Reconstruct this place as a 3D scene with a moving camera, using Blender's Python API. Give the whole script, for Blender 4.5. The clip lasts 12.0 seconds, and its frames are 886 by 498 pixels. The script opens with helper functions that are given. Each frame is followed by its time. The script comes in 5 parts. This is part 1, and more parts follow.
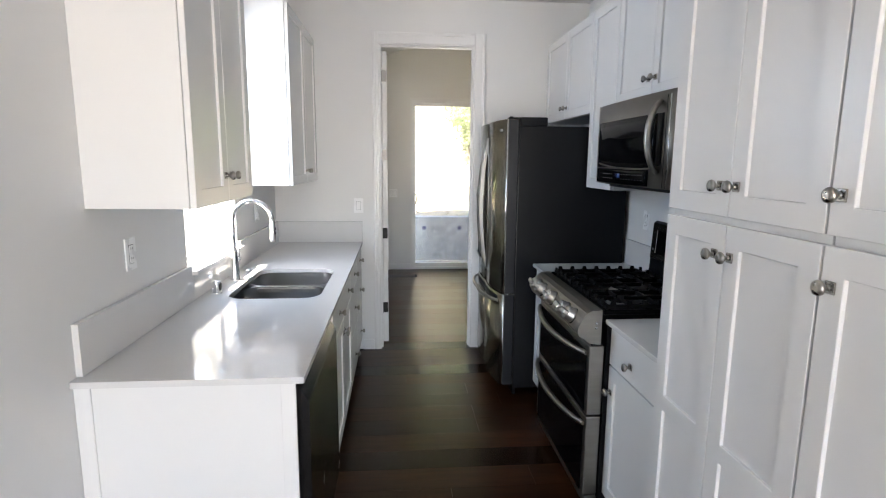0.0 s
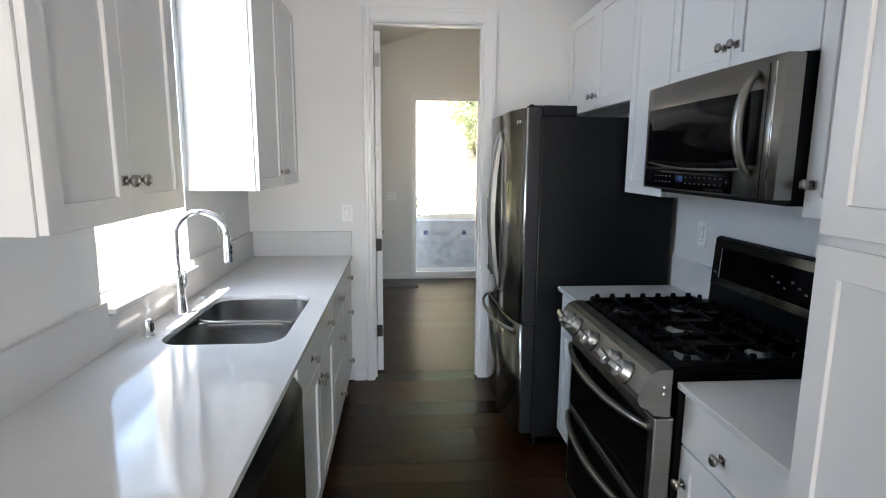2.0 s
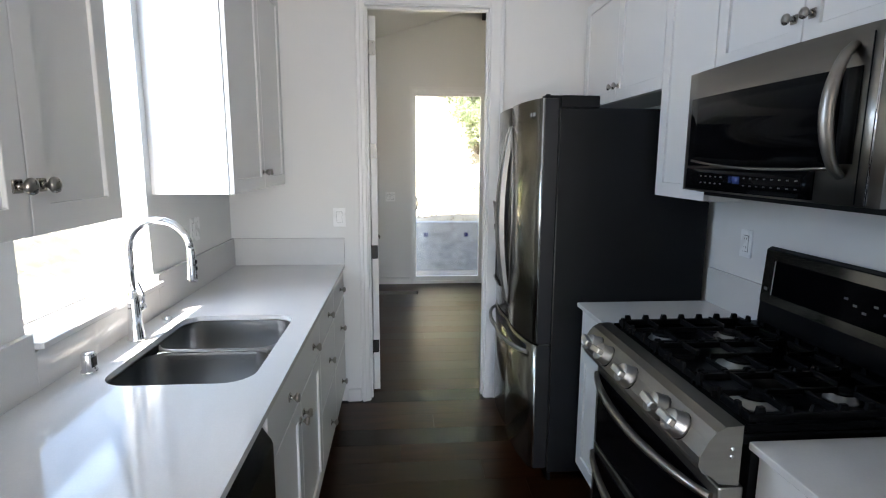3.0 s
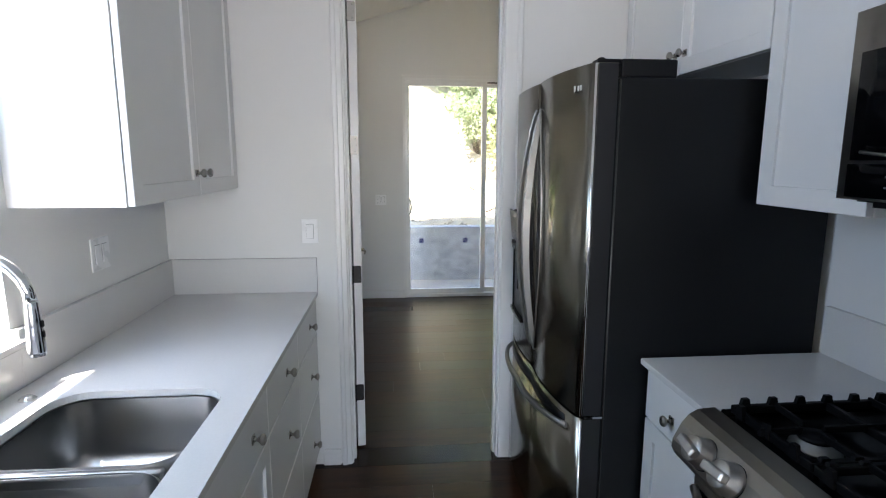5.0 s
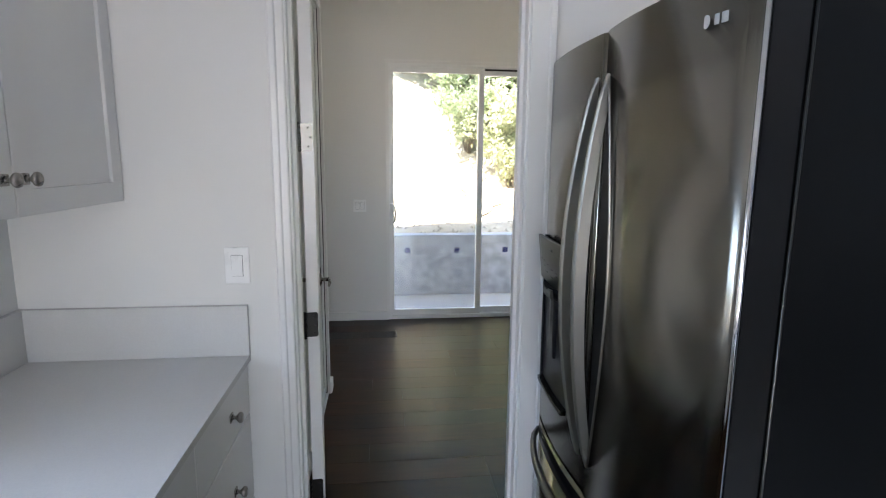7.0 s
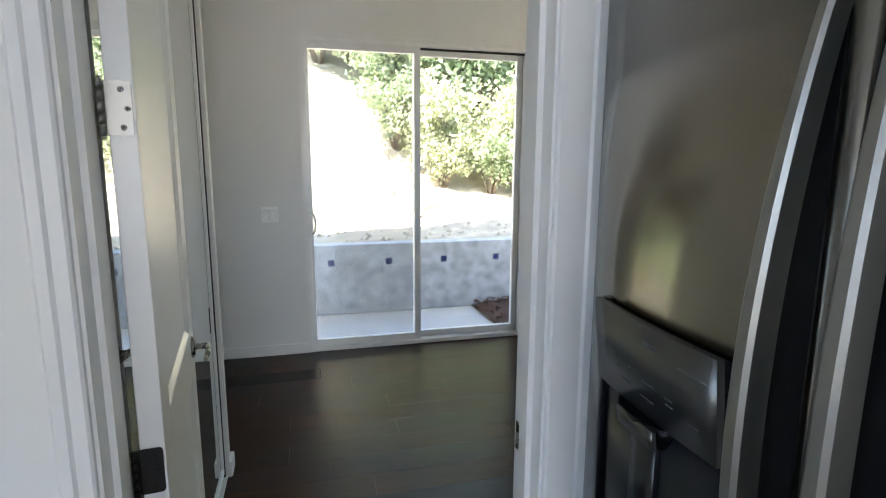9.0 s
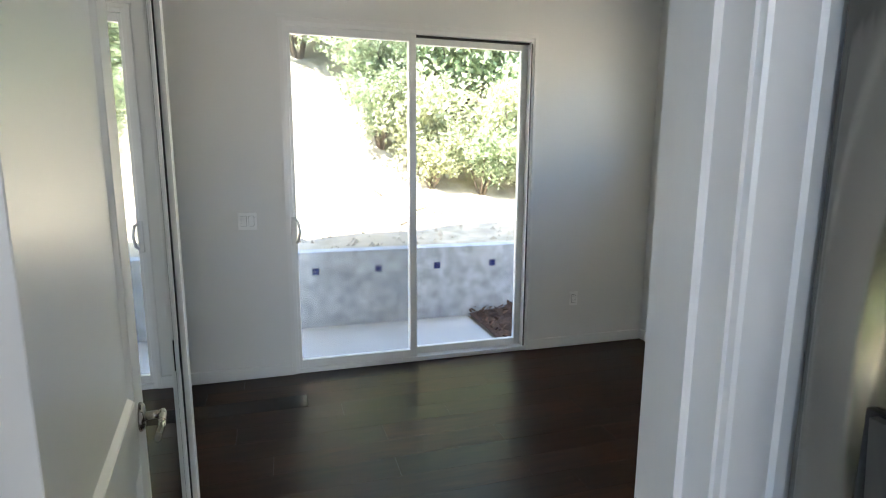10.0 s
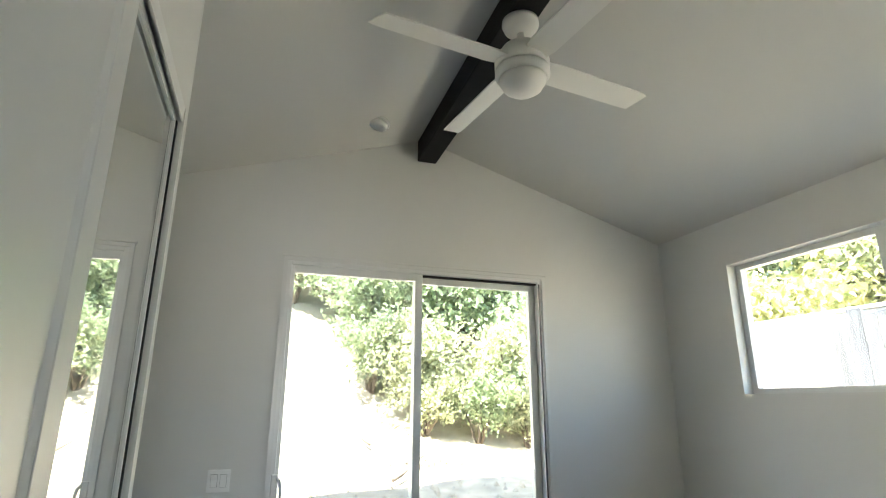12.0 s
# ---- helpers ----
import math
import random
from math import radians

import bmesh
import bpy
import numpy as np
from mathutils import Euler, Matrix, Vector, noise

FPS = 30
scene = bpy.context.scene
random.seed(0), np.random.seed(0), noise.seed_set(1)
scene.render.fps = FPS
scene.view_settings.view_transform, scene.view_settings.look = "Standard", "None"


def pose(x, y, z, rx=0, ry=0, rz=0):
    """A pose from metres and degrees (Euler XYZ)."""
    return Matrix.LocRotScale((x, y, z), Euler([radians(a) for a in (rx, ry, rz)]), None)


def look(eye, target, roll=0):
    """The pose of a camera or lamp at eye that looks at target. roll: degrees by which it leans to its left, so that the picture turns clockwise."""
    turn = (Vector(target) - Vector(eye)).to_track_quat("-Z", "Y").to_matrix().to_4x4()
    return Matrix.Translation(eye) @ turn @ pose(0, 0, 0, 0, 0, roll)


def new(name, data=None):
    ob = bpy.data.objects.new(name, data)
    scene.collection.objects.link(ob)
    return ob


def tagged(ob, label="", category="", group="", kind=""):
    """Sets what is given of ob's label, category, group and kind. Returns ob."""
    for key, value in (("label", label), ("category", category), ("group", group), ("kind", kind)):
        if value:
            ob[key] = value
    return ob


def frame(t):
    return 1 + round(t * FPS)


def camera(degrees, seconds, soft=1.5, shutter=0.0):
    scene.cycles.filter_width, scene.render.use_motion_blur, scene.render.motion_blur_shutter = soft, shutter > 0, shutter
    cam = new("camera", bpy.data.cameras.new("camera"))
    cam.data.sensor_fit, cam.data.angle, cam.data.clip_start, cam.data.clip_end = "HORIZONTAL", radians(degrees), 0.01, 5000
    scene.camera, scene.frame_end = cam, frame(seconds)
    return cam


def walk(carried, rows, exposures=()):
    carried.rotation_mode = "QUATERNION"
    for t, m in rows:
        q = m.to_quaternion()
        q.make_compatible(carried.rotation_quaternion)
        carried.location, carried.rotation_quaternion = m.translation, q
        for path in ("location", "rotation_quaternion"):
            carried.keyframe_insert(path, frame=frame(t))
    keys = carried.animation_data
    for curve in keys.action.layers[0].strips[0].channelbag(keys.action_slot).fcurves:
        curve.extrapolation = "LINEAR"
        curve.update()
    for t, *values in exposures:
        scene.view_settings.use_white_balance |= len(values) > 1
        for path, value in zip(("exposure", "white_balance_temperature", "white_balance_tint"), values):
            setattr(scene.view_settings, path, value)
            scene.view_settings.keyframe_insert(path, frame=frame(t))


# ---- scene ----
cam = camera(78.9, 12.0, soft=1.1)
PATH = [
    (0, (0.289, -0.367, 1.571), (0.455, 1.6, 1.247), 0.5),
    (0.5, (0.319, -0.205, 1.57), (0.477, 1.763, 1.247), 0.4),
    (1, (0.319, -0.033, 1.569), (0.475, 1.934, 1.245), 0.3),
    (1.5, (0.316, 0.132, 1.574), (0.468, 2.099, 1.247), 0.4),
    (2, (0.339, 0.298, 1.565), (0.494, 2.266, 1.241), 0.4),
    (2.5, (0.373, 0.473, 1.563), (0.524, 2.44, 1.236), 0.4),
    (3, (0.354, 0.657, 1.562), (0.508, 2.624, 1.235), 0.3),
    (5, (0.38, 1.423, 1.547), (0.554, 3.388, 1.218), 0.1),
    (5.5, (0.374, 1.633, 1.546), (0.558, 3.597, 1.221), 0.3),
    (6, (0.393, 1.845, 1.546), (0.587, 3.808, 1.217), 0.3),
    (6.5, (0.42, 2.045, 1.544), (0.623, 4.008, 1.218), 0.3),
    (7, (0.43, 2.28, 1.546), (0.653, 4.24, 1.216), 0.5),
    (9, (0.468, 3.140, 1.537), (0.965, 5.048, 1.202), 0.3),
    (9.5, (0.459, 3.350, 1.535), (1.004, 5.245, 1.200), 0.4),
    (10, (0.446, 3.575, 1.534), (1.012, 5.463, 1.198), 0.3),
    (10.5, (0.444, 3.739, 1.536), (1.007, 5.631, 1.215), 0.2),
    (11, (0.408, 3.897, 1.536), (1.002, 5.806, 1.494), 0.3),
    (11.5, (0.398, 3.923, 1.536), (1.000, 5.803, 1.862), 0.2),
    (12, (0.390, 3.925, 1.533), (0.993, 5.753, 2.079), 0.2),
]
EXPOSURES = [(0.0, 3.3, 7000, 13), (2.5, 3.2, 6800, 11), (5.5, 3.14, 6500, 12), (7.0, 3.12, 6500, 13), (9.0, 3.16, 6350, 10), (10.5, 3.25, 6300, 9), (12.0, 3.17, 6450, 5)]
walk(cam, [(t, look(eye, target, roll)) for t, eye, target, roll in PATH], EXPOSURES)

# ---- world, sun and large lights ----
SUN_DIR = Vector((-0.8, -0.6, 1.67)).normalized()
world = bpy.data.worlds.new("world")
scene.world = world
world.use_nodes = True
wn = world.node_tree.nodes
sky = wn.new("ShaderNodeTexSky")
sky.sky_type, sky.sun_disc = "NISHITA", False
sky.sun_elevation = math.asin(SUN_DIR.z)
sky.sun_rotation = math.atan2(SUN_DIR.x, SUN_DIR.y)
world.node_tree.links.new(sky.outputs[0], wn["Background"].inputs[0])
wn["Background"].inputs[1].default_value = 0.15
sun = new("sun", bpy.data.lights.new("sun", "SUN"))
sun.data.energy, sun.data.angle, sun.data.color = 5.0, radians(0.5), (1.0, 0.95, 0.88)
sun.matrix_world = look(SUN_DIR * 30, (0, 0, 0))


def window_light(name, at, towards, width, height, watts, colour):
    """Daylight of one opening, as an area lamp that fills it."""
    lamp = new(name, bpy.data.lights.new(name, "AREA"))
    lamp.data.shape, lamp.data.size, lamp.data.size_y = "RECTANGLE", width, height
    lamp.data.energy, lamp.data.color = watts, colour
    lamp.matrix_world = look(at, towards)
    return lamp


window_light("daylight_living_room", (0.55, -3.97, 1.35), (0.55, 0, 1.35), 2.0, 1.9, 9.8, (0.875, 0.95, 1.15))
window_light("daylight_kitchen_window", (-0.83, 2.56, 1.86), (0, 2.56, 1.7), 0.73, 0.80, 1.55, (0.56, 0.77, 1.12))
window_light("daylight_bedroom_window", (3.44, 5.22, 2.0), (0, 5.4, 1.9), 0.66, 0.76, 0.4, (0.96, 0.98, 1.0))

# ---- materials ----


def nodes_of(name):
    m = bpy.data.materials.new(name)
    m.use_nodes = True
    return m, m.node_tree.nodes, m.node_tree.links, m.node_tree.nodes["Principled BSDF"]


def surface(name, colour, rough=0.5, metal=0.0, vary=0.06, scale=6.0, grain=0.0, grain_scale=300.0, stretch=(1, 1, 1), rough_vary=0.08, each=0.0, coat=0.0, gloss=0.5, brushed=0.0):
    """A plain material with two scales of variation: soft blotches in colour and gloss, and a fine relief."""
    m, n, l, p = nodes_of(name)
    co = n.new("ShaderNodeTexCoord")
    mp = n.new("ShaderNodeMapping")
    mp.inputs["Scale"].default_value = stretch
    l.new(co.outputs["Object"], mp.inputs[0])
    big = n.new("ShaderNodeTexNoise")
    big.inputs["Scale"].default_value, big.inputs["Detail"].default_value = scale, 4
    l.new(mp.outputs[0], big.inputs["Vector"])
    ramp = n.new("ShaderNodeMapRange")
    ramp.inputs["From Min"].default_value, ramp.inputs["From Max"].default_value = 0.3, 0.7
    ramp.inputs["To Min"].default_value, ramp.inputs["To Max"].default_value = 1 - vary, 1 + vary
    l.new(big.outputs["Fac"], ramp.inputs["Value"])
    value = ramp.outputs[0]
    if each:
        info = n.new("ShaderNodeObjectInfo")
        r2 = n.new("ShaderNodeMapRange")
        r2.inputs["To Min"].default_value, r2.inputs["To Max"].default_value = 1 - each, 1 + each
        l.new(info.outputs["Random"], r2.inputs["Value"])
        mul = n.new("ShaderNodeMath")
        mul.operation = "MULTIPLY"
        l.new(value, mul.inputs[0]), l.new(r2.outputs[0], mul.inputs[1])
        value = mul.outputs[0]
    mix = n.new("ShaderNodeVectorMath")
    mix.operation = "SCALE"
    mix.inputs[0].default_value = colour
    l.new(value, mix.inputs["Scale"])
    l.new(mix.outputs[0], p.inputs["Base Color"])
    p.inputs["Metallic"].default_value = metal
    p.inputs["Coat Weight"].default_value, p.inputs["Specular IOR Level"].default_value = coat, gloss
    if brushed:
        tan = n.new("ShaderNodeTangent")
        tan.direction_type, tan.axis = "RADIAL", "Z"
        l.new(tan.outputs[0], p.inputs["Tangent"])
        p.inputs["Anisotropic"].default_value, p.inputs["Anisotropic Rotation"].default_value = brushed, 0.25
    rr = n.new("ShaderNodeMapRange")
    rr.inputs["To Min"].default_value, rr.inputs["To Max"].default_value = max(0.02, rough - rough_vary), min(1, rough + rough_vary)
    l.new(big.outputs["Fac"], rr.inputs["Value"])
    l.new(rr.outputs[0], p.inputs["Roughness"])
    if grain:
        fine = n.new("ShaderNodeTexNoise")
        fine.inputs["Scale"].default_value, fine.inputs["Detail"].default_value = grain_scale, 3
        l.new(mp.outputs[0], fine.inputs["Vector"])
        bump = n.new("ShaderNodeBump")
        bump.inputs["Strength"].default_value, bump.inputs["Distance"].default_value = grain, 0.002
        l.new(fine.outputs["Fac"], bump.inputs["Height"])
        l.new(bump.outputs[0], p.inputs["Normal"])
    return m


def wood_floor():
    m, n, l, p = nodes_of("dark_wood_floor")
    co = n.new("ShaderNodeTexCoord")
    info = n.new("ShaderNodeObjectInfo")
    shift = n.new("ShaderNodeVectorMath")
    shift.operation = "MULTIPLY_ADD"
    shift.inputs[1].default_value = (1, 1, 1)
    comb = n.new("ShaderNodeCombineXYZ")
    k = n.new("ShaderNodeMath")
    k.operation, k.inputs[1].default_value = "MULTIPLY", 37.0
    l.new(info.outputs["Random"], k.inputs[0])
    l.new(k.outputs[0], comb.inputs[0]), l.new(k.outputs[0], comb.inputs[2])
    l.new(co.outputs["Object"], shift.inputs[0]), l.new(comb.outputs[0], shift.inputs[2])
    mp = n.new("ShaderNodeMapping")
    mp.inputs["Scale"].default_value = (1.2, 9, 1)
    l.new(shift.outputs[0], mp.inputs[0])
    grain = n.new("ShaderNodeTexNoise")
    grain.inputs["Scale"].default_value, grain.inputs["Detail"].default_value, grain.inputs["Distortion"].default_value = 3.0, 8, 0.6
    l.new(mp.outputs[0], grain.inputs["Vector"])
    ramp = n.new("ShaderNodeValToRGB")
    ramp.color_ramp.elements[0].position, ramp.color_ramp.elements[0].color = 0.25, (0.0125, 0.0037, 0.0012, 1)
    ramp.color_ramp.elements[1].position, ramp.color_ramp.elements[1].color = 0.8, (0.036, 0.0120, 0.0042, 1)
    l.new(grain.outputs["Fac"], ramp.inputs[0])
    r2 = n.new("ShaderNodeMapRange")
    r2.inputs["To Min"].default_value, r2.inputs["To Max"].default_value = 0.55, 1.6
    l.new(info.outputs["Random"], r2.inputs["Value"])
    sc = n.new("ShaderNodeVectorMath")
    sc.operation = "SCALE"
    l.new(ramp.outputs[0], sc.inputs[0]), l.new(r2.outputs[0], sc.inputs["Scale"])
    l.new(sc.outputs[0], p.inputs["Base Color"])
    rr = n.new("ShaderNodeMapRange")
    rr.inputs["To Min"].default_value, rr.inputs["To Max"].default_value = 0.27, 0.36
    l.new(info.outputs["Random"], rr.inputs["Value"]), l.new(rr.outputs[0], p.inputs["Roughness"])
    p.inputs["Specular IOR Level"].default_value, p.inputs["Specular Tint"].default_value = 0.24, (1.0, 0.84, 0.60, 1)
    return m


def quartz():
    m, n, l, p = nodes_of("white_quartz")
    co = n.new("ShaderNodeTexCoord")
    vor = n.new("ShaderNodeTexNoise")
    vor.inputs["Scale"].default_value, vor.inputs["Detail"].default_value = 220, 4
    l.new(co.outputs["Object"], vor.inputs["Vector"])
    big = n.new("ShaderNodeTexNoise")
    big.inputs["Scale"].default_value = 3
    l.new(co.outputs["Object"], big.inputs["Vector"])
    mul = n.new("ShaderNodeMath")
    mul.operation = "ADD"
    l.new(vor.outputs["Fac"], mul.inputs[0]), l.new(big.outputs["Fac"], mul.inputs[1])
    ramp = n.new("ShaderNodeValToRGB")
    ramp.color_ramp.elements[0].position, ramp.color_ramp.elements[0].color = 0.35, (0.625, 0.615, 0.60, 1)
    ramp.color_ramp.elements[1].position, ramp.color_ramp.elements[1].color = 0.7, (0.675, 0.665, 0.65, 1)
    half = n.new("ShaderNodeMath")
    half.operation, half.inputs[1].default_value = "MULTIPLY", 0.5
    l.new(mul.outputs[0], half.inputs[0]), l.new(half.outputs[0], ramp.inputs[0])
    l.new(ramp.outputs[0], p.inputs["Base Color"])
    p.inputs["Roughness"].default_value, p.inputs["Specular IOR Level"].default_value = 0.08, 0.28
    return m


def clear_glass(name, tint=(1, 1, 1)):
    m, n, l, p = nodes_of(name)
    n.remove(p)
    lay = n.new("ShaderNodeLayerWeight")
    lay.inputs[0].default_value = 0.5
    pw, fres = n.new("ShaderNodeMath"), n.new("ShaderNodeMath")
    pw.operation, pw.inputs[1].default_value = "POWER", 5.0
    fres.operation, fres.inputs[1].default_value, fres.inputs[2].default_value = "MULTIPLY_ADD", 0.9, 0.04
    l.new(lay.outputs["Facing"], pw.inputs[0]), l.new(pw.outputs[0], fres.inputs[0])
    tr, gl, mix = n.new("ShaderNodeBsdfTransparent"), n.new("ShaderNodeBsdfGlossy"), n.new("ShaderNodeMixShader")
    tr.inputs[0].default_value = (*tint, 1)
    gl.inputs["Roughness"].default_value = 0.02
    l.new(fres.outputs[0], mix.inputs[0]), l.new(tr.outputs[0], mix.inputs[1]), l.new(gl.outputs[0], mix.inputs[2])
    l.new(mix.outputs[0], n["Material Output"].inputs[0])
    return m


def screen_mesh():
    m, n, l, p = nodes_of("insect_screen_mesh")
    p.inputs["Base Color"].default_value, p.inputs["Roughness"].default_value = (0.35, 0.36, 0.38, 1), 0.8
    tr, mix = n.new("ShaderNodeBsdfTransparent"), n.new("ShaderNodeMixShader")
    mix.inputs[0].default_value = 0.14
    l.new(tr.outputs[0], mix.inputs[1]), l.new(p.outputs[0], mix.inputs[2])
    l.new(mix.outputs[0], n["Material Output"].inputs[0])
    return m


def leaf_material(name, dark, light):
    m, n, l, p = nodes_of(name)
    geo = n.new("ShaderNodeNewGeometry")
    ramp = n.new("ShaderNodeValToRGB")
    ramp.color_ramp.elements[0].color, ramp.color_ramp.elements[1].color = (*dark, 1), (*light, 1)
    l.new(geo.outputs["Random Per Island"], ramp.inputs[0])
    l.new(ramp.outputs[0], p.inputs["Base Color"])
    p.inputs["Roughness"].default_value = 0.5
    trans, mix = n.new("ShaderNodeBsdfTranslucent"), n.new("ShaderNodeMixShader")
    mix.inputs[0].default_value = 0.5
    l.new(ramp.outputs[0], trans.inputs[0])
    l.new(p.outputs[0], mix.inputs[1]), l.new(trans.outputs[0], mix.inputs[2])
    l.new(mix.outputs[0], n["Material Output"].inputs[0])
    return m


WALL = surface("white_wall_paint", (0.745, 0.74, 0.72), 0.55, vary=0.008, scale=0.8, grain=0.04, grain_scale=40, rough_vary=0.0)
CEIL = surface("white_ceiling_paint", (0.70, 0.692, 0.668), 0.75, vary=0.008, scale=0.8, grain=0.04, grain_scale=40, rough_vary=0.0)
TRIM = surface("white_trim_enamel", (0.77, 0.765, 0.75), 0.3, vary=0.004, scale=0.8, rough_vary=0.0)
CAB = surface("white_cabinet_paint", (0.765, 0.758, 0.74), 0.27, vary=0.004, scale=0.8, rough_vary=0.0)
QUARTZ = quartz()
FLOOR = wood_floor()
SUBFLOOR = surface("dark_underlay", (0.012, 0.008, 0.006), 0.9)
STEEL = surface("brushed_steel", (0.31, 0.29, 0.262), 0.34, 1.0, vary=0.05, scale=6, stretch=(1, 1, 8), rough_vary=0.05)
SINK = surface("brushed_sink_steel", (0.37, 0.365, 0.355), 0.30, 1.0, vary=0.04, scale=3, rough_vary=0.03)
DARKSTEEL = surface("black_stainless_steel", (0.28, 0.264, 0.226), 0.19, 1.0, vary=0.05, scale=14, stretch=(1, 1, 0.04), rough_vary=0.015, brushed=0.9)
HANDLESTEEL = surface("satin_handle_steel", (0.30, 0.29, 0.27), 0.42, 1.0, vary=0.04, scale=8, rough_vary=0.03)
KNOBSTEEL = surface("pale_satin_knob_steel", (0.50, 0.48, 0.45), 0.42, 1.0, vary=0.04, scale=20, rough_vary=0.03)
NICKEL = surface("satin_nickel", (0.33, 0.31, 0.28), 0.28, 1.0, vary=0.08, scale=30)
CHROME = surface("polished_chrome", (0.80, 0.80, 0.81), 0.06, 1.0, vary=0.02, scale=5, rough_vary=0.02)
SIDE = surface("dark_grey_textured_enamel", (0.0072, 0.0075, 0.0082), 0.4, vary=0.08, scale=5, gloss=0.2, grain=0.05, grain_scale=60)
DOORSIDE = surface("dark_polished_side", (0.028, 0.028, 0.030), 0.3, 0.5, vary=0.05, scale=5, gloss=0.4, rough_vary=0.03)
NICHE = surface("dark_niche_plastic", (0.010, 0.0105, 0.013), 0.3, vary=0.05, scale=5, gloss=0.4)
BLACKSTEEL = surface("near_black_steel", (0.045, 0.043, 0.041), 0.26, 1.0, vary=0.05, scale=10, rough_vary=0.03)
PANELGREY = surface("grey_metallic_panel", (0.11, 0.106, 0.098), 0.34, 0.8, vary=0.04, scale=10)
BLACKGLASS = surface("black_glass", (0.002, 0.002, 0.0024), 0.10, vary=0.05, scale=3, gloss=0.05, rough_vary=0.02)
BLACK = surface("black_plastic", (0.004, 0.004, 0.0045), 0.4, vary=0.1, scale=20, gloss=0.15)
ENAMEL = surface("black_cooktop_enamel", (0.0015, 0.0015, 0.0018), 0.3, vary=0.1, scale=14, gloss=0.08)
IRON = surface("cast_iron", (0.003, 0.003, 0.0033), 0.55, vary=0.2, scale=40, gloss=0.12, grain=0.1, grain_scale=90)
ALLOY = surface("pale_burner_alloy", (0.3, 0.3, 0.3), 0.5, 0.9, vary=0.1, scale=40)
GREYPRINT = surface("grey_print", (0.09, 0.09, 0.095), 0.5, vary=0.05)
PALEPRINT = surface("pale_print", (0.40, 0.40, 0.40), 0.4, vary=0.03)
BLUEDISPLAY = surface("blue_display_segment", (0.02, 0.045, 0.16), 0.2, vary=0.05)
PLASTIC = surface("white_plastic", (0.87, 0.87, 0.86), 0.28, vary=0.02, scale=12)
GAP = surface("dark_gap", (0.02, 0.02, 0.02), 0.8, vary=0.1)
VINYL = surface("white_vinyl_frame", (0.80, 0.80, 0.79), 0.35, vary=0.03, scale=8)
BEAM = surface("dark_stained_beam", (0.006, 0.0042, 0.0035), 0.7, vary=0.35, scale=5, grain=0.6, grain_scale=24, stretch=(8, 0.7, 8))
FAN = surface("white_fan_enamel", (0.80, 0.79, 0.76), 0.4, vary=0.02)
FROST = surface("frosted_white_glass", (0.82, 0.81, 0.78), 0.35, vary=0.02)
GLASS = clear_glass("window_glass", (0.97, 0.985, 0.98))
SCREEN = screen_mesh()
MIRROR = surface("silvered_mirror", (0.80, 0.82, 0.80), 0.02, 1.0, vary=0.01, rough_vary=0.0)
CONCRETE = surface("pale_concrete", (0.52, 0.51, 0.49), 0.85, vary=0.1, scale=3, grain=0.4, grain_scale=150)
STUCCO = surface("blue_grey_stucco", (0.42, 0.46, 0.53), 0.9, vary=0.26, scale=9, grain=0.9, grain_scale=45)
TILE = surface("cobalt_glazed_tile", (0.012, 0.02, 0.13), 0.12, vary=0.3, scale=25)
DIRT = surface("pale_dry_soil", (0.46, 0.40, 0.30), 0.95, vary=0.25, scale=5, grain=1.0, grain_scale=35)
MULCH = surface("brown_bark_mulch", (0.10, 0.055, 0.035), 0.95, vary=0.5, scale=30, grain=1.0, grain_scale=60, each=0.4)
DRYGRASS = surface("dry_grass", (0.36, 0.22, 0.08), 0.8, vary=0.3, scale=8)
BARK = surface("grey_brown_bark", (0.14, 0.11, 0.085), 0.9, vary=0.3, scale=12, grain=0.8, grain_scale=40)
BOARD = surface("weathered_grey_board", (0.36, 0.36, 0.37), 0.85, vary=0.25, scale=3, grain=0.5, grain_scale=30, stretch=(6, 6, 0.7), each=0.15)
# Weathered board far darker than BOARD: tree shade on the fence is in the colour.
SHADEBOARD = surface("shaded_weathered_board", (0.085, 0.087, 0.095), 0.85, vary=0.3, scale=3, grain=0.5, grain_scale=30, stretch=(6, 6, 0.7), each=0.2)
BLOCKWALL = surface("pale_painted_block", (0.66, 0.65, 0.62), 0.9, vary=0.1, scale=4, grain=0.5, grain_scale=60)
ROOF = surface("grey_roofing", (0.12, 0.115, 0.11), 0.9, vary=0.2, scale=6)
LEAF = leaf_material("green_leaves", (0.17, 0.23, 0.11), (0.52, 0.58, 0.38))
LEAFY = leaf_material("yellow_green_leaves", (0.30, 0.33, 0.18), (0.60, 0.61, 0.42))
LEAFO = leaf_material("golden_leaves", (0.30, 0.37, 0.17), (0.64, 0.56, 0.29))
DARKHINGE = surface("dark_hinge_metal", (0.02, 0.018, 0.016), 0.4, 0.7, vary=0.15, scale=30)

# ---- shape helpers ----


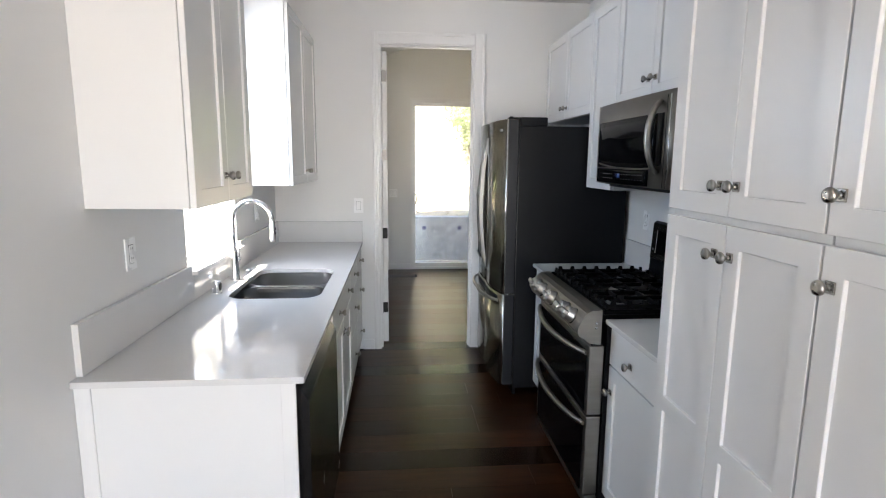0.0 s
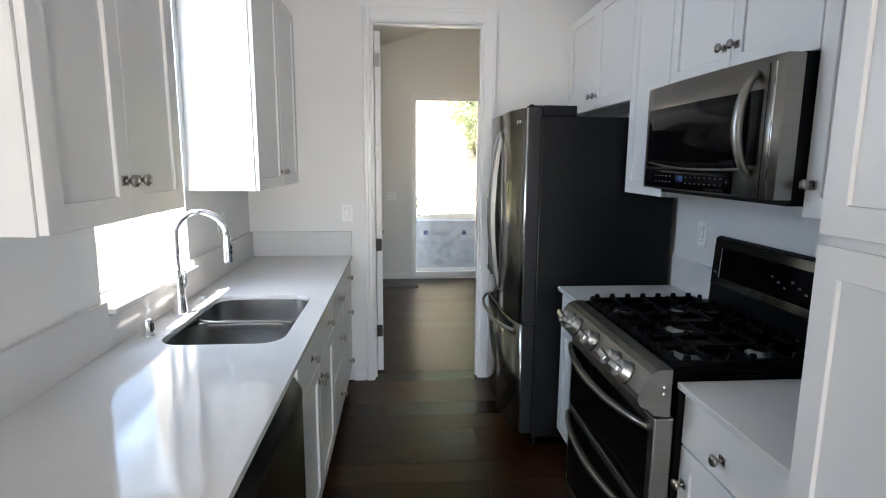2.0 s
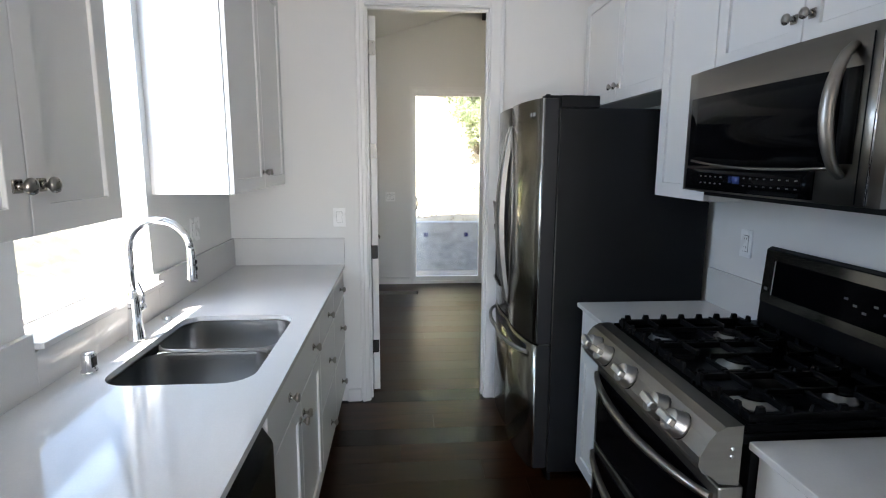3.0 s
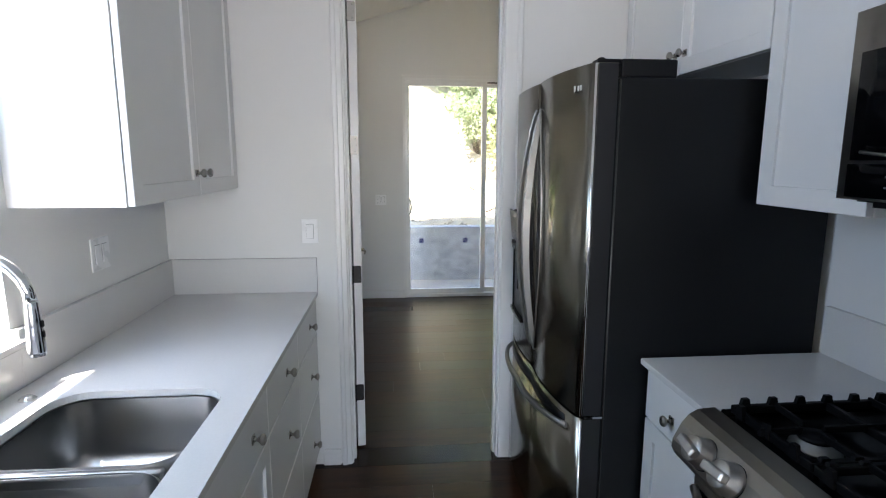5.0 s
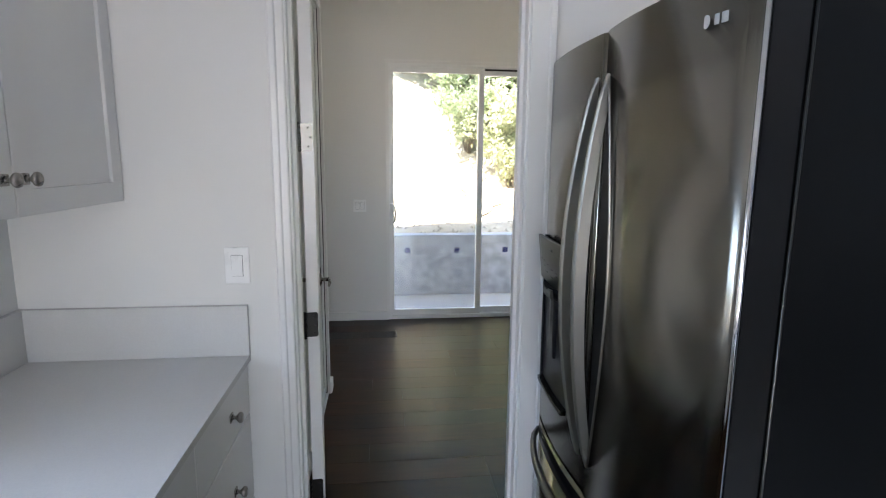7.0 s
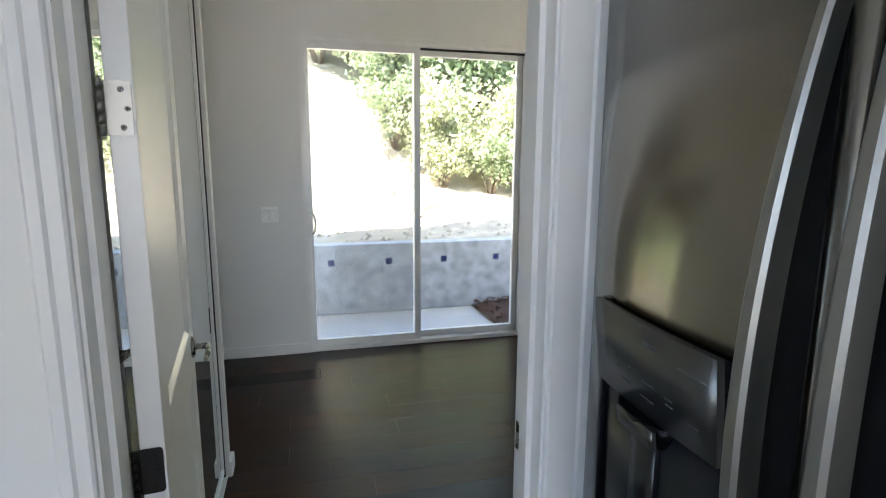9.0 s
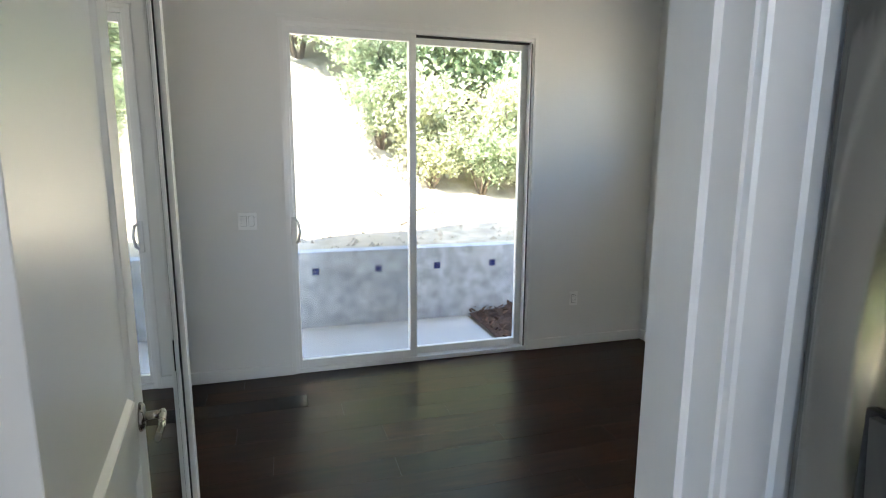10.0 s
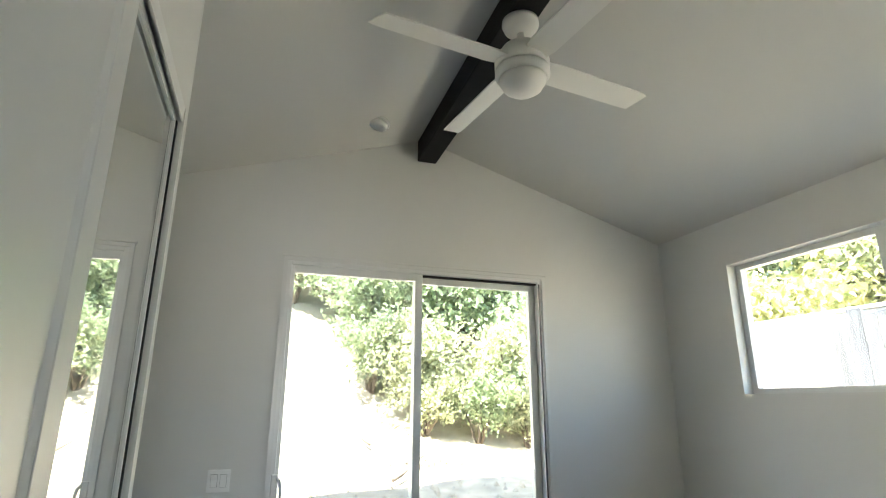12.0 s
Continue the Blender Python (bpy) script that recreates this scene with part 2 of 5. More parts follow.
def box(bm, x0, x1, y0, y1, z0, z1, bevel=0.0, segments=1):
    v = [bm.verts.new(c) for c in ((x0, y0, z0), (x1, y0, z0), (x1, y1, z0), (x0, y1, z0), (x0, y0, z1), (x1, y0, z1), (x1, y1, z1), (x0, y1, z1))]
    f = [bm.faces.new([v[i] for i in q]) for q in ((0, 3, 2, 1), (4, 5, 6, 7), (0, 1, 5, 4), (1, 2, 6, 5), (2, 3, 7, 6), (3, 0, 4, 7))]
    if bevel:
        edges = {e for g in f for e in g.edges}
        bmesh.ops.bevel(bm, geom=list(edges), offset=bevel, segments=segments, affect="EDGES", profile=0.5)
    return bm


def boxed(*a, **k):
    return box(bmesh.new(), *a, **k)


def tube(bm, pts, radii, seg=10, flat=1.0, up=(0, 0, 1), cap=True):
    """A round bar swept along points; flat squeezes it across."""
    pts = [Vector(p) for p in pts]
    radii = [radii] * len(pts) if isinstance(radii, (int, float)) else radii
    rings = []
    for i, p in enumerate(pts):
        d = (pts[min(i + 1, len(pts) - 1)] - pts[max(i - 1, 0)]).normalized()
        a = d.cross(Vector(up))
        a = a.normalized() if a.length > 1e-4 else d.orthogonal().normalized()
        b = d.cross(a).normalized()
        rings.append([bm.verts.new(p + radii[i] * (math.cos(t) * a * flat + math.sin(t) * b)) for t in (2 * math.pi * k / seg for k in range(seg))])
    for r, q in zip(rings, rings[1:]):
        for k in range(seg):
            f = bm.faces.new((r[k], r[(k + 1) % seg], q[(k + 1) % seg], q[k]))
            f.smooth = True
    if cap:
        bm.faces.new(rings[0][::-1]), bm.faces.new(rings[-1])
    return bm


def lathe(bm, profile, m=Matrix(), seg=20):
    """Profile of (radius, height) turned round z, then placed by m."""
    rings = [[bm.verts.new(m @ Vector((r * math.cos(t), r * math.sin(t), h))) for t in (2 * math.pi * k / seg for k in range(seg))] for r, h in profile]
    for r, q in zip(rings, rings[1:]):
        for k in range(seg):
            f = bm.faces.new((r[k], r[(k + 1) % seg], q[(k + 1) % seg], q[k]))
            f.smooth = True
    bm.faces.new(rings[0][::-1]), bm.faces.new(rings[-1])
    return bm


def prism(bm, outline, m=Matrix(), depth=1.0):
    """A flat outline (x, y) given a thickness along z, then placed by m."""
    lo = [bm.verts.new(m @ Vector((x, y, 0))) for x, y in outline]
    hi = [bm.verts.new(m @ Vector((x, y, depth))) for x, y in outline]
    bm.faces.new(lo[::-1]), bm.faces.new(hi)
    n = len(lo)
    for i in range(n):
        bm.faces.new((lo[i], lo[(i + 1) % n], hi[(i + 1) % n], hi[i]))
    return bm


def holed(bm, axis, lo, hi, u0, u1, z0, z1, holes, bevel=0.0):
    """A wall slab across an axis ('x' or 'y') from lo to hi, running u0..u1 and z0..z1, with rectangular holes (u0, u1, z0, z1): one closed skin."""
    us = sorted({u0, u1, *(h[0] for h in holes), *(h[1] for h in holes)})
    zs = sorted({z0, z1, *(h[2] for h in holes), *(h[3] for h in holes)})
    full = {(i, k) for i in range(len(us) - 1) for k in range(len(zs) - 1)
            if not any(h[0] <= us[i] and h[1] >= us[i + 1] and h[2] <= zs[k] and h[3] >= zs[k + 1] for h in holes)}
    made = {}

    def vert(d, i, k):
        if (d, i, k) not in made:
            w = hi if d else lo
            made[d, i, k] = bm.verts.new((w, us[i], zs[k]) if axis == "x" else (us[i], w, zs[k]))
        return made[d, i, k]

    faces = []
    for i, k in full:
        for d in (0, 1):
            faces.append(bm.faces.new([vert(d, i, k), vert(d, i + 1, k), vert(d, i + 1, k + 1), vert(d, i, k + 1)]))
        for di, dk, a, b in ((-1, 0, (i, k), (i, k + 1)), (1, 0, (i + 1, k), (i + 1, k + 1)), (0, -1, (i, k), (i + 1, k)), (0, 1, (i, k + 1), (i + 1, k + 1))):
            if (i + di, k + dk) not in full:
                faces.append(bm.faces.new([vert(0, *a), vert(0, *b), vert(1, *b), vert(1, *a)]))
    bmesh.ops.recalc_face_normals(bm, faces=faces)
    if bevel:
        edges = [e for e in bm.edges if len(e.link_faces) == 2 and e.calc_face_angle(0) > 0.5]
        bmesh.ops.bevel(bm, geom=edges, offset=bevel, segments=1, affect="EDGES")
    return bm


ROOTS = {}


def finish(name, bm, material, at):
    bmesh.ops.recalc_face_normals(bm, faces=bm.faces)
    bmesh.ops.translate(bm, verts=bm.verts, vec=-Vector(at))
    me = bpy.data.meshes.new(name)
    bm.to_mesh(me)
    bm.free()
    me.materials.append(material)
    return me


def root_of(ob):
    while ob.parent:
        ob = ob.parent
    return ob


def part(name, bm, material, parent, label=""):
    """One mesh, given in world places, under a thing or under a part."""
    ob = new(name, finish(name, bm, material, ROOTS[root_of(parent)]))
    ob.parent = parent
    return tagged(ob, label)


def part_at(name, mesh, parent, m, label=""):
    """A shared mesh under a thing or part, at the world pose m."""
    ob = new(name, mesh)
    ob.parent = parent
    ob.matrix_basis = Matrix.Translation(-Vector(ROOTS[root_of(parent)])) @ m
    return tagged(ob, label)


def thing(name, at, label, category, group="", kind=""):
    ob = new(name)
    ob.empty_display_size = 0.1
    ob.location = at
    ROOTS[ob] = Vector(at)
    return tagged(ob, label, category, group, kind)


def solid(name, bm, material, at, label, category="", group="", kind=""):
    """A thing that is one mesh."""
    ob = new(name, finish(name, bm, material, at))
    ob.location = at
    ROOTS[ob] = Vector(at)
    return tagged(ob, label, category, group, kind)


def structure(name, bm, material, label="", at=(0, 0, 0)):
    return solid(name, bm, material, at, label, kind="structure")


def face_along(sign):
    """Turns local z (outwards) to +x or -x of the world, local x to y."""
    return Matrix(((0, 0, sign, 0), (1, 0, 0, 0), (0, 1, 0, 0), (0, 0, 0, 1)))


# ---- the shell of the house ----
XL, XR, YE, CZ = -0.684, 1.80, 4.015, 2.80          # kitchen walls, end wall, ceiling
BY0, BY1, BX1 = 4.14, 7.372, 3.368                  # bedroom
RIDGE_X, RIDGE_Z, SLOPE = 1.39, 3.375, 0.31
CX, CY = 0.07, 5.80                                 # closet front and its corner


def roof_z(x):
    return RIDGE_Z - SLOPE * abs(x - RIDGE_X)


wall_west = structure("wall_west", holed(bmesh.new(), "x", XL - 0.156, XL, -4.0, YE, 0, CZ, [(2.17, 2.95, 1.05, 2.3)]), WALL, "white painted kitchen wall with window opening")
structure("wall_east", boxed(XR, XR + 0.12, -4.0, YE, 0, CZ), WALL, "white painted kitchen wall behind the range")
bm = holed(bmesh.new(), "y", YE, BY0, -1.4, 3.52, 0, 2.5, [(0.13, 0.91, 0, 2.475)])
bm2 = [(-1.4, 2.5), (3.52, 2.5), (3.52, roof_z(3.52) + 0.05), (RIDGE_X, RIDGE_Z + 0.05), (-1.4, roof_z(-1.4) + 0.05)]
prism(bm, bm2, Matrix(((1, 0, 0, 0), (0, 0, 1, YE), (0, 1, 0, 0), (0, 0, 0, 1))), BY0 - YE)
structure("wall_middle", bm, WALL, "white wall with doorway between kitchen and bedroom")
bm = holed(bmesh.new(), "y", BY1, BY1 + 0.15, -1.4, 3.52, 0, 2.5, [(0.49, 2.285, 0, 2.40)])
prism(bm, bm2, Matrix(((1, 0, 0, 0), (0, 0, 1, BY1), (0, 1, 0, 0), (0, 0, 0, 1))), 0.15)
structure("wall_north", bm, WALL, "white gable wall with sliding glass door opening")
structure("wall_bedroom_east", holed(bmesh.new(), "x", BX1, BX1 + 0.152, BY0, BY1, 0, 2.76, [(4.86, 6.728, 1.587, 2.442)]), WALL, "white bedroom wall with high window")
structure("wall_bedroom_west", boxed(-1.4, -1.3, BY0, BY1, 0, 2.55), WALL, "plain white wall")
bm = holed(bmesh.new(), "x", CX - 0.1, CX, BY0, CY, 0, 2.985, [(4.22, 5.715, 0, 2.472)])
box(bm, -1.3, CX - 0.1, CY - 0.1, CY, 0, 2.55)
structure("wall_closet", bm, WALL, "white closet wall around mirrored doors")
structure("wall_south", holed(bmesh.new(), "y", -4.12, -4.0, XL - 0.156, XR + 0.12, 0, CZ, [(-0.45, 1.55, 0.4, 2.3)]), WALL, "plain white wall behind the walk")
structure("ceiling_kitchen", boxed(XL - 0.156, XR + 0.12, -4.12, YE, CZ, CZ + 0.1), CEIL, "flat white ceiling")
bm = bmesh.new()
for x0, x1 in ((-1.4, RIDGE_X), (RIDGE_X, 3.52)):
    prism(bm, [(x0, roof_z(x0)), (x1, roof_z(x1)), (x1, roof_z(x1) + 0.08), (x0, roof_z(x0) + 0.08)], Matrix(((1, 0, 0, 0), (0, 0, 1, YE + 0.06), (0, 1, 0, 0), (0, 0, 0, 1))), BY1 + 0.1 - YE - 0.06)
structure("ceiling_bedroom", bm, CEIL, "white vaulted ceiling")
# Unseen roof; eaves and high solid gable are sized for the shade they cast.
bm = boxed(-1.5, 4.1, -4.6, 4.05, 2.92, 3.05)
gable = [(-1.75, roof_z(-1.75) + 0.12), (RIDGE_X, RIDGE_Z + 0.12), (4.0, roof_z(4.0) + 0.12), (4.0, 3.0), (RIDGE_X, 4.75), (-1.75, 3.0)]
prism(bm, gable, Matrix(((1, 0, 0, 0), (0, 0, 1, 4.06), (0, 1, 0, 0), (0, 0, 0, 1))), 4.75)
structure("roof", bm, ROOF, "unseen grey roof, eaves and tall gable shaped to cast shade")
# exposed ridge beam
bm = boxed(1.33, 1.47, BY0, BY1, 3.20, 3.40, bevel=0.006)
bmesh.ops.transform(bm, matrix=Matrix(((1, 0.019, 0, -0.019 * BY1), (0, 1, 0, 0), (0, 0, 1, 0), (0, 0, 0, 1))), verts=bm.verts)
structure("beam", bm, BEAM, "dark stained wooden ridge beam under the vaulted ceiling")


def baseboard(name, pts_boxes):
    bm = bmesh.new()
    for b in pts_boxes:
        box(bm, *b, bevel=0.004)
    structure(name, bm, TRIM, "low white baseboard")


B = 0.018
baseboard("baseboard_bedroom", [
    (-1.3, 0.47, BY1 - B, BY1, 0, 0.085), (2.305, BX1, BY1 - B, BY1, 0, 0.085),
    (BX1 - B, BX1, BY0, BY1 - B, 0, 0.085), (0.97, BX1 - B, BY0, BY0 + B, 0, 0.085),
    (CX, CX + B, CY - 0.085, CY, 0, 0.08), (-1.3, CX + B, CY, CY + B, 0, 0.08)])
baseboard("baseboard_kitchen", [(0.0, 0.088, YE - B, YE, 0, 0.085), (XL, XL + B, -4, 1.235, 0, 0.085), (0.972, 1.0, YE - B, YE, 0, 0.085)])


def casing(name, face, out, x0, x1, top, left, right, over):
    """Profiled door casing on a wall face at y = face, standing out towards out (-1 or +1)."""
    bm = bmesh.new()

    def moulding(w):
        return [(0.006, 0), (0.006, 0.009), (0.010, 0.013), (w - 0.026, 0.014), (w - 0.021, 0.019), (w - 0.006, 0.020), (w, 0.014), (w, 0)]

    prism(bm, [(x0 - w, face + out * d) for w, d in moulding(left)], Matrix(), top + over)
    prism(bm, [(x1 + w, face + out * d) for w, d in moulding(right)], Matrix(), top + over)
    prism(bm, [(face + out * d, top + w) for w, d in moulding(over)], Matrix(((0, 0, 1, x0 - 0.006), (1, 0, 0, 0), (0, 1, 0, 0), (0, 0, 0, 1))), x1 - x0 + 0.012)
    structure(name, bm, TRIM, "white moulded door casing")


J0, J1, JT = 0.15, 0.89, 2.455
casing("trim_doorway_kitchen", YE, -1, J0, J1, JT, 0.055, 0.092, 0.09)
casing("trim_doorway_bedroom", BY0, 1, J0 - 0.006, J1 + 0.008, JT + 0.008, 0.06, 0.08, 0.072)
bm = bmesh.new()
box(bm, J0 - 0.02, J0, YE, BY0, 0, JT + 0.02), box(bm, J1, J1 + 0.02, YE, BY0, 0, JT + 0.02), box(bm, J0, J1, YE, BY0, JT, JT + 0.02)
box(bm, J0, J0 + 0.011, YE + 0.04, YE + 0.075, 0, JT), box(bm, J1 - 0.012, J1, YE + 0.04, YE + 0.075, 0, JT), box(bm, J0 + 0.011, J1 - 0.012, YE + 0.04, YE + 0.075, JT - 0.012, JT)
structure("trim_door_jamb", bm, TRIM, "white door jamb with stop")
solid("strike_plate", boxed(0.8865, 0.8895, YE + 0.085, YE + 0.112, 0.93, 0.99), NICKEL, (0.888, YE + 0.1, 0.93), "small dark metal strike plate in the door jamb", "strike plate")

# ---- shared small meshes ----
bm = bmesh.new()
box(bm, -0.013, 0.013, -0.013, 0.013, 0, 0.005, bevel=0.0015)
lathe(bm, [(0.0095, 0.004), (0.006, 0.009), (0.0055, 0.014), (0.010, 0.019), (0.0155, 0.024), (0.0165, 0.028), (0.0145, 0.033), (0.008, 0.036)], seg=16)
KNOB = finish("knob", bm, NICKEL, (0, 0, 0))


def knob(parent, x, y, z, sign):
    part_at("knob", KNOB, parent, Matrix.Translation((x, y, z)) @ face_along(sign), "satin nickel knob")


def slab(name, parent, sign, x, y0, y1, z0, z1, thick=0.02):
    """A flat drawer front whose face lies at x."""
    return part(name, boxed(*sorted((x - sign * thick, x)), y0 + 0.0015, y1 - 0.0015, z0 + 0.0015, z1 - 0.0015, bevel=0.002), CAB, parent)


def shaker(parent, sign, x, y0, y1, z0, z1, rails=(), stile=0.058, name="door"):
    """A shaker door whose face lies at x, with recessed panels between its rails."""
    y0, y1, z0, z1 = y0 + 0.0015, y1 - 0.0015, z0 + 0.0015, z1 - 0.0015
    xa, xb = sorted((x - sign * 0.02, x))
    mids = [(c - stile * 0.45, c + stile * 0.45) for c in rails]
    lows = [z0 + stile] + [m[1] for m in mids]
    tops = [m[0] for m in mids] + [z1 - stile]
    bm = holed(bmesh.new(), "x", xa, xb, y0, y1, z0, z1, [(y0 + stile, y1 - stile, a, b) for a, b in zip(lows, tops)], bevel=0.0016)
    door = part(name, bm, CAB, parent)
    xa, xb = sorted((x - sign * 0.018, x - sign * 0.0095))
    for a, b in zip(lows, tops):
        part("panel", boxed(xa, xb, y0 + stile - 0.002, y1 - stile + 0.002, a - 0.002, b + 0.002), CAB, door)
    return door


def carcass(parent, sign, xback, xface, y0, y1, z0, z1, toe=0.0):
    """The box of a cabinet; xface is where its doors' faces lie."""
    xf = xface - sign * 0.0215
    bm = boxed(*sorted((xback, xf)), y0 + 0.0005, y1 - 0.0005, z0 + toe, z1, bevel=0.001)
    if toe:
        box(bm, *sorted((xback, xf - sign * 0.065)), y0 + 0.002, y1 - 0.002, z0, z0 + toe - 0.001)
    return part("body", bm, CAB, parent)


# ---- kitchen, window side ----
CT = 0.914
LF = -0.012                                          # faces of the base doors
end_panel = thing("end_panel", (-0.35, 1.25, 0), "white framed cabinet end panel under the countertop", "panel")
part("panel", boxed(XL + 0.002, -0.032, 1.246, 1.262, 0, CT - 0.022), CAB, end_panel)
part("stile", boxed(-0.075, -0.03, 1.238, 1.2455, 0, CT - 0.022, bevel=0.001), CAB, end_panel)
part("stile", boxed(XL + 0.002, XL + 0.05, 1.238, 1.2455, 0, CT - 0.022, bevel=0.001), CAB, end_panel)

dishwasher = thing("dishwasher", (-0.33, 1.66, 0), "near-black steel dishwasher under the white countertop", "dishwasher")
part("body", boxed(-0.64, -0.045, 1.30, 2.035, 0.1, CT - 0.024), SIDE, dishwasher)
part("kick_plate", boxed(-0.10, -0.085, 1.30, 2.035, 0.005, 0.098), BLACK, dishwasher)
part("door", prism(bmesh.new(), [(-0.043, 0.105), (0.002, 0.105), (0.004, 0.11), (0.004, 0.80), (0.001, 0.812), (-0.034, 0.868), (-0.043, 0.868)], Matrix(((1, 0, 0, 0), (0, 0, 1, 1.278), (0, 1, 0, 0), (0, 0, 0, 1))), 0.762), BLACKSTEEL, dishwasher)
# Dark recess over the door, its shade put in as a black strip.
part("recess_strip", boxed(-0.043, -0.03, 1.285, 2.035, 0.8685, 0.890, bevel=0.003), BLACK, dishwasher, "black strip for the shaded gap over the door")

sink_cabinet = thing("sink_cabinet", (-0.33, 2.5, 0), "white shaker sink base cabinet with nickel knobs", "cabinet", "base cabinets under the window")
carcass(sink_cabinet, 1, XL, LF, 2.047, 2.985, 0, 0.66, toe=0.105)
part("apron", boxed(-0.06, LF - 0.0215, 2.0475, 2.9845, 0.661, CT - 0.022), CAB, sink_cabinet)
d = slab("false_drawer", sink_cabinet, 1, LF, 2.05, 2.985, 0.716, 0.886)
knob(d, LF, 2.33, 0.80, 1), knob(d, LF, 2.81, 0.80, 1)
for a, b, k in ((2.05, 2.5175, 2.485), (2.5175, 2.985, 2.55)):
    d = shaker(sink_cabinet, 1, LF, a, b, 0.112, 0.712)
    knob(d, LF, k, 0.64, 1)
for a, b in ((2.987, 3.50), (3.50, 4.013)):
    c = thing("drawer_cabinet", (-0.33, (a + b) / 2, 0), "white three-drawer base cabinet with nickel knobs", "cabinet", "base cabinets under the window")
    carcass(c, 1, XL, LF, a, b, 0, CT - 0.022, toe=0.105)
    for z0, z1 in ((0.716, 0.886), (0.418, 0.712), (0.112, 0.414)):
        d = slab("drawer", c, 1, LF, a, b, z0, z1)
        knob(d, LF, (a + b) / 2 + (0.04 if a > 3.2 else 0.03), (z0 + z1) / 2 if z1 > 0.5 else 0.23, 1)


def rounded(x0, x1, y0, y1, r, n=6):
    pts = []
    for cx, cy, a0 in ((x1 - r, y1 - r, 0), (x0 + r, y1 - r, 90), (x0 + r, y0 + r, 180), (x1 - r, y0 + r, 270)):
        pts += [(cx + r * math.cos(radians(a0 + 90 * i / n)), cy + r * math.sin(radians(a0 + 90 * i / n))) for i in range(n + 1)]
    return pts


SX0, SX1, SY0, SY1 = -0.535, -0.092, 2.19, 2.90      # sink cut-out


def counter_with_hole():
    bm = bmesh.new()
    outer = rounded(XL + 0.001, 0.0, 1.222, YE - 0.001, 0.004, 6)
    inner = rounded(SX0, SX1, SY0, SY1, 0.09, 6)
    rings = [[bm.verts.new((x, y, z)) for x, y in pts] for z in (CT, CT - 0.02) for pts in (outer, inner)]
    n = len(outer)
    for i in range(n):
        j = (i + 1) % n
        bm.faces.new((rings[0][i], rings[0][j], rings[1][j], rings[1][i]))
        bm.faces.new((rings[2][j], rings[2][i], rings[3][i], rings[3][j]))
        bm.faces.new((rings[0][j], rings[0][i], rings[2][i], rings[2][j]))
        bm.faces.new((rings[1][i], rings[1][j], rings[3][j], rings[3][i]))
    return bm


countertop = thing("countertop", (-0.34, 2.6, CT - 0.02), "polished white quartz countertop with sink cut-out and backsplash", "countertop")
part("top", counter_with_hole(), QUARTZ, countertop)
for a, b, top in ((1.262, 2.17, 1.08), (2.1705, 2.95, 1.028), (2.9505, YE - 0.001, 1.08)):
    part("backsplash", boxed(XL + 0.0005, XL + 0.021, a, b, CT + 0.0005, top, bevel=0.001), QUARTZ, countertop)
part("backsplash", boxed(XL + 0.0215, 0.0, YE - 0.021, YE - 0.0005, CT + 0.0005, 1.08, bevel=0.001), QUARTZ, countertop)

sink = thing("kitchen_sink", ((SX0 + SX1) / 2, 2.54, 0.70), "double bowl undermount stainless steel sink in the white counter", "sink")


def bowl(y0, y1, x0, x1, depth):
    bm = bmesh.new()
    levels = [(0.004, CT - 0.0205, 0.085), (0.0, CT - 0.026, 0.083), (0.010, CT - depth + 0.04, 0.075), (0.022, CT - depth + 0.012, 0.065), (0.05, CT - depth, 0.05)]
    rings = [[bm.verts.new((x, y, z)) for x, y in rounded(x0 + i, x1 - i, y0 + i, y1 - i, r)] for i, z, r in levels]
    n = len(rings[0])
    for a, b in zip(rings, rings[1:]):
        for i in range(n):
            f = bm.faces.new((a[i], a[(i + 1) % n], b[(i + 1) % n], b[i]))
            f.smooth = True
    bm.faces.new(rings[-1])
    return bm


for y0, y1 in ((SY0 + 0.002, 2.525), (2.545, SY1 - 0.002)):
    part("bowl", bowl(y0, y1, SX0 + 0.002, SX1 - 0.002, 0.21), SINK, sink)
    part("drain", lathe(bmesh.new(), [(0.045, CT - 0.2095), (0.043, CT - 0.207), (0.03, CT - 0.2075), (0.026, CT - 0.209)], Matrix.Translation((-0.34, (y0 + y1) / 2, 0))), CHROME, sink, "round chrome drain")
part("divider", boxed(SX0 + 0.03, SX1 - 0.03, 2.522, 2.548, CT - 0.06, CT - 0.023, bevel=0.009, segments=3), SINK, sink)

# gooseneck faucet
FX, FY = -0.60, 2.60
faucet = thing("faucet", (FX, FY, CT), "tall chrome gooseneck pull-down kitchen faucet", "faucet")
part("base", lathe(bmesh.new(), [(0.029, CT), (0.029, CT + 0.006), (0.0265, CT + 0.012), (0.0235, CT + 0.08), (0.019, CT + 0.15), (0.0145, CT + 0.18)], Matrix.Translation((FX, FY, 0)), 24), CHROME, faucet)
arc = [(FX, FY, CT + 0.165), (FX, FY, CT + 0.28)]
for i in range(0, 13):
    a = math.pi * (1 - i / 12 * 1.0)
    arc.append((FX + 0.105 + 0.105 * math.cos(a), FY, CT + 0.33 + 0.105 * math.sin(a)))
part("spout", tube(bmesh.new(), arc, 0.0125, 14, up=(0, 1, 0)), CHROME, faucet)
hx = FX + 0.21
part("spray_head", lathe(bmesh.new(), [(0.0165, CT + 0.215), (0.0175, CT + 0.225), (0.016, CT + 0.29), (0.0135, CT + 0.332), (0.0125, CT + 0.336)], Matrix.Translation((hx, FY, 0)), 18), CHROME, faucet)
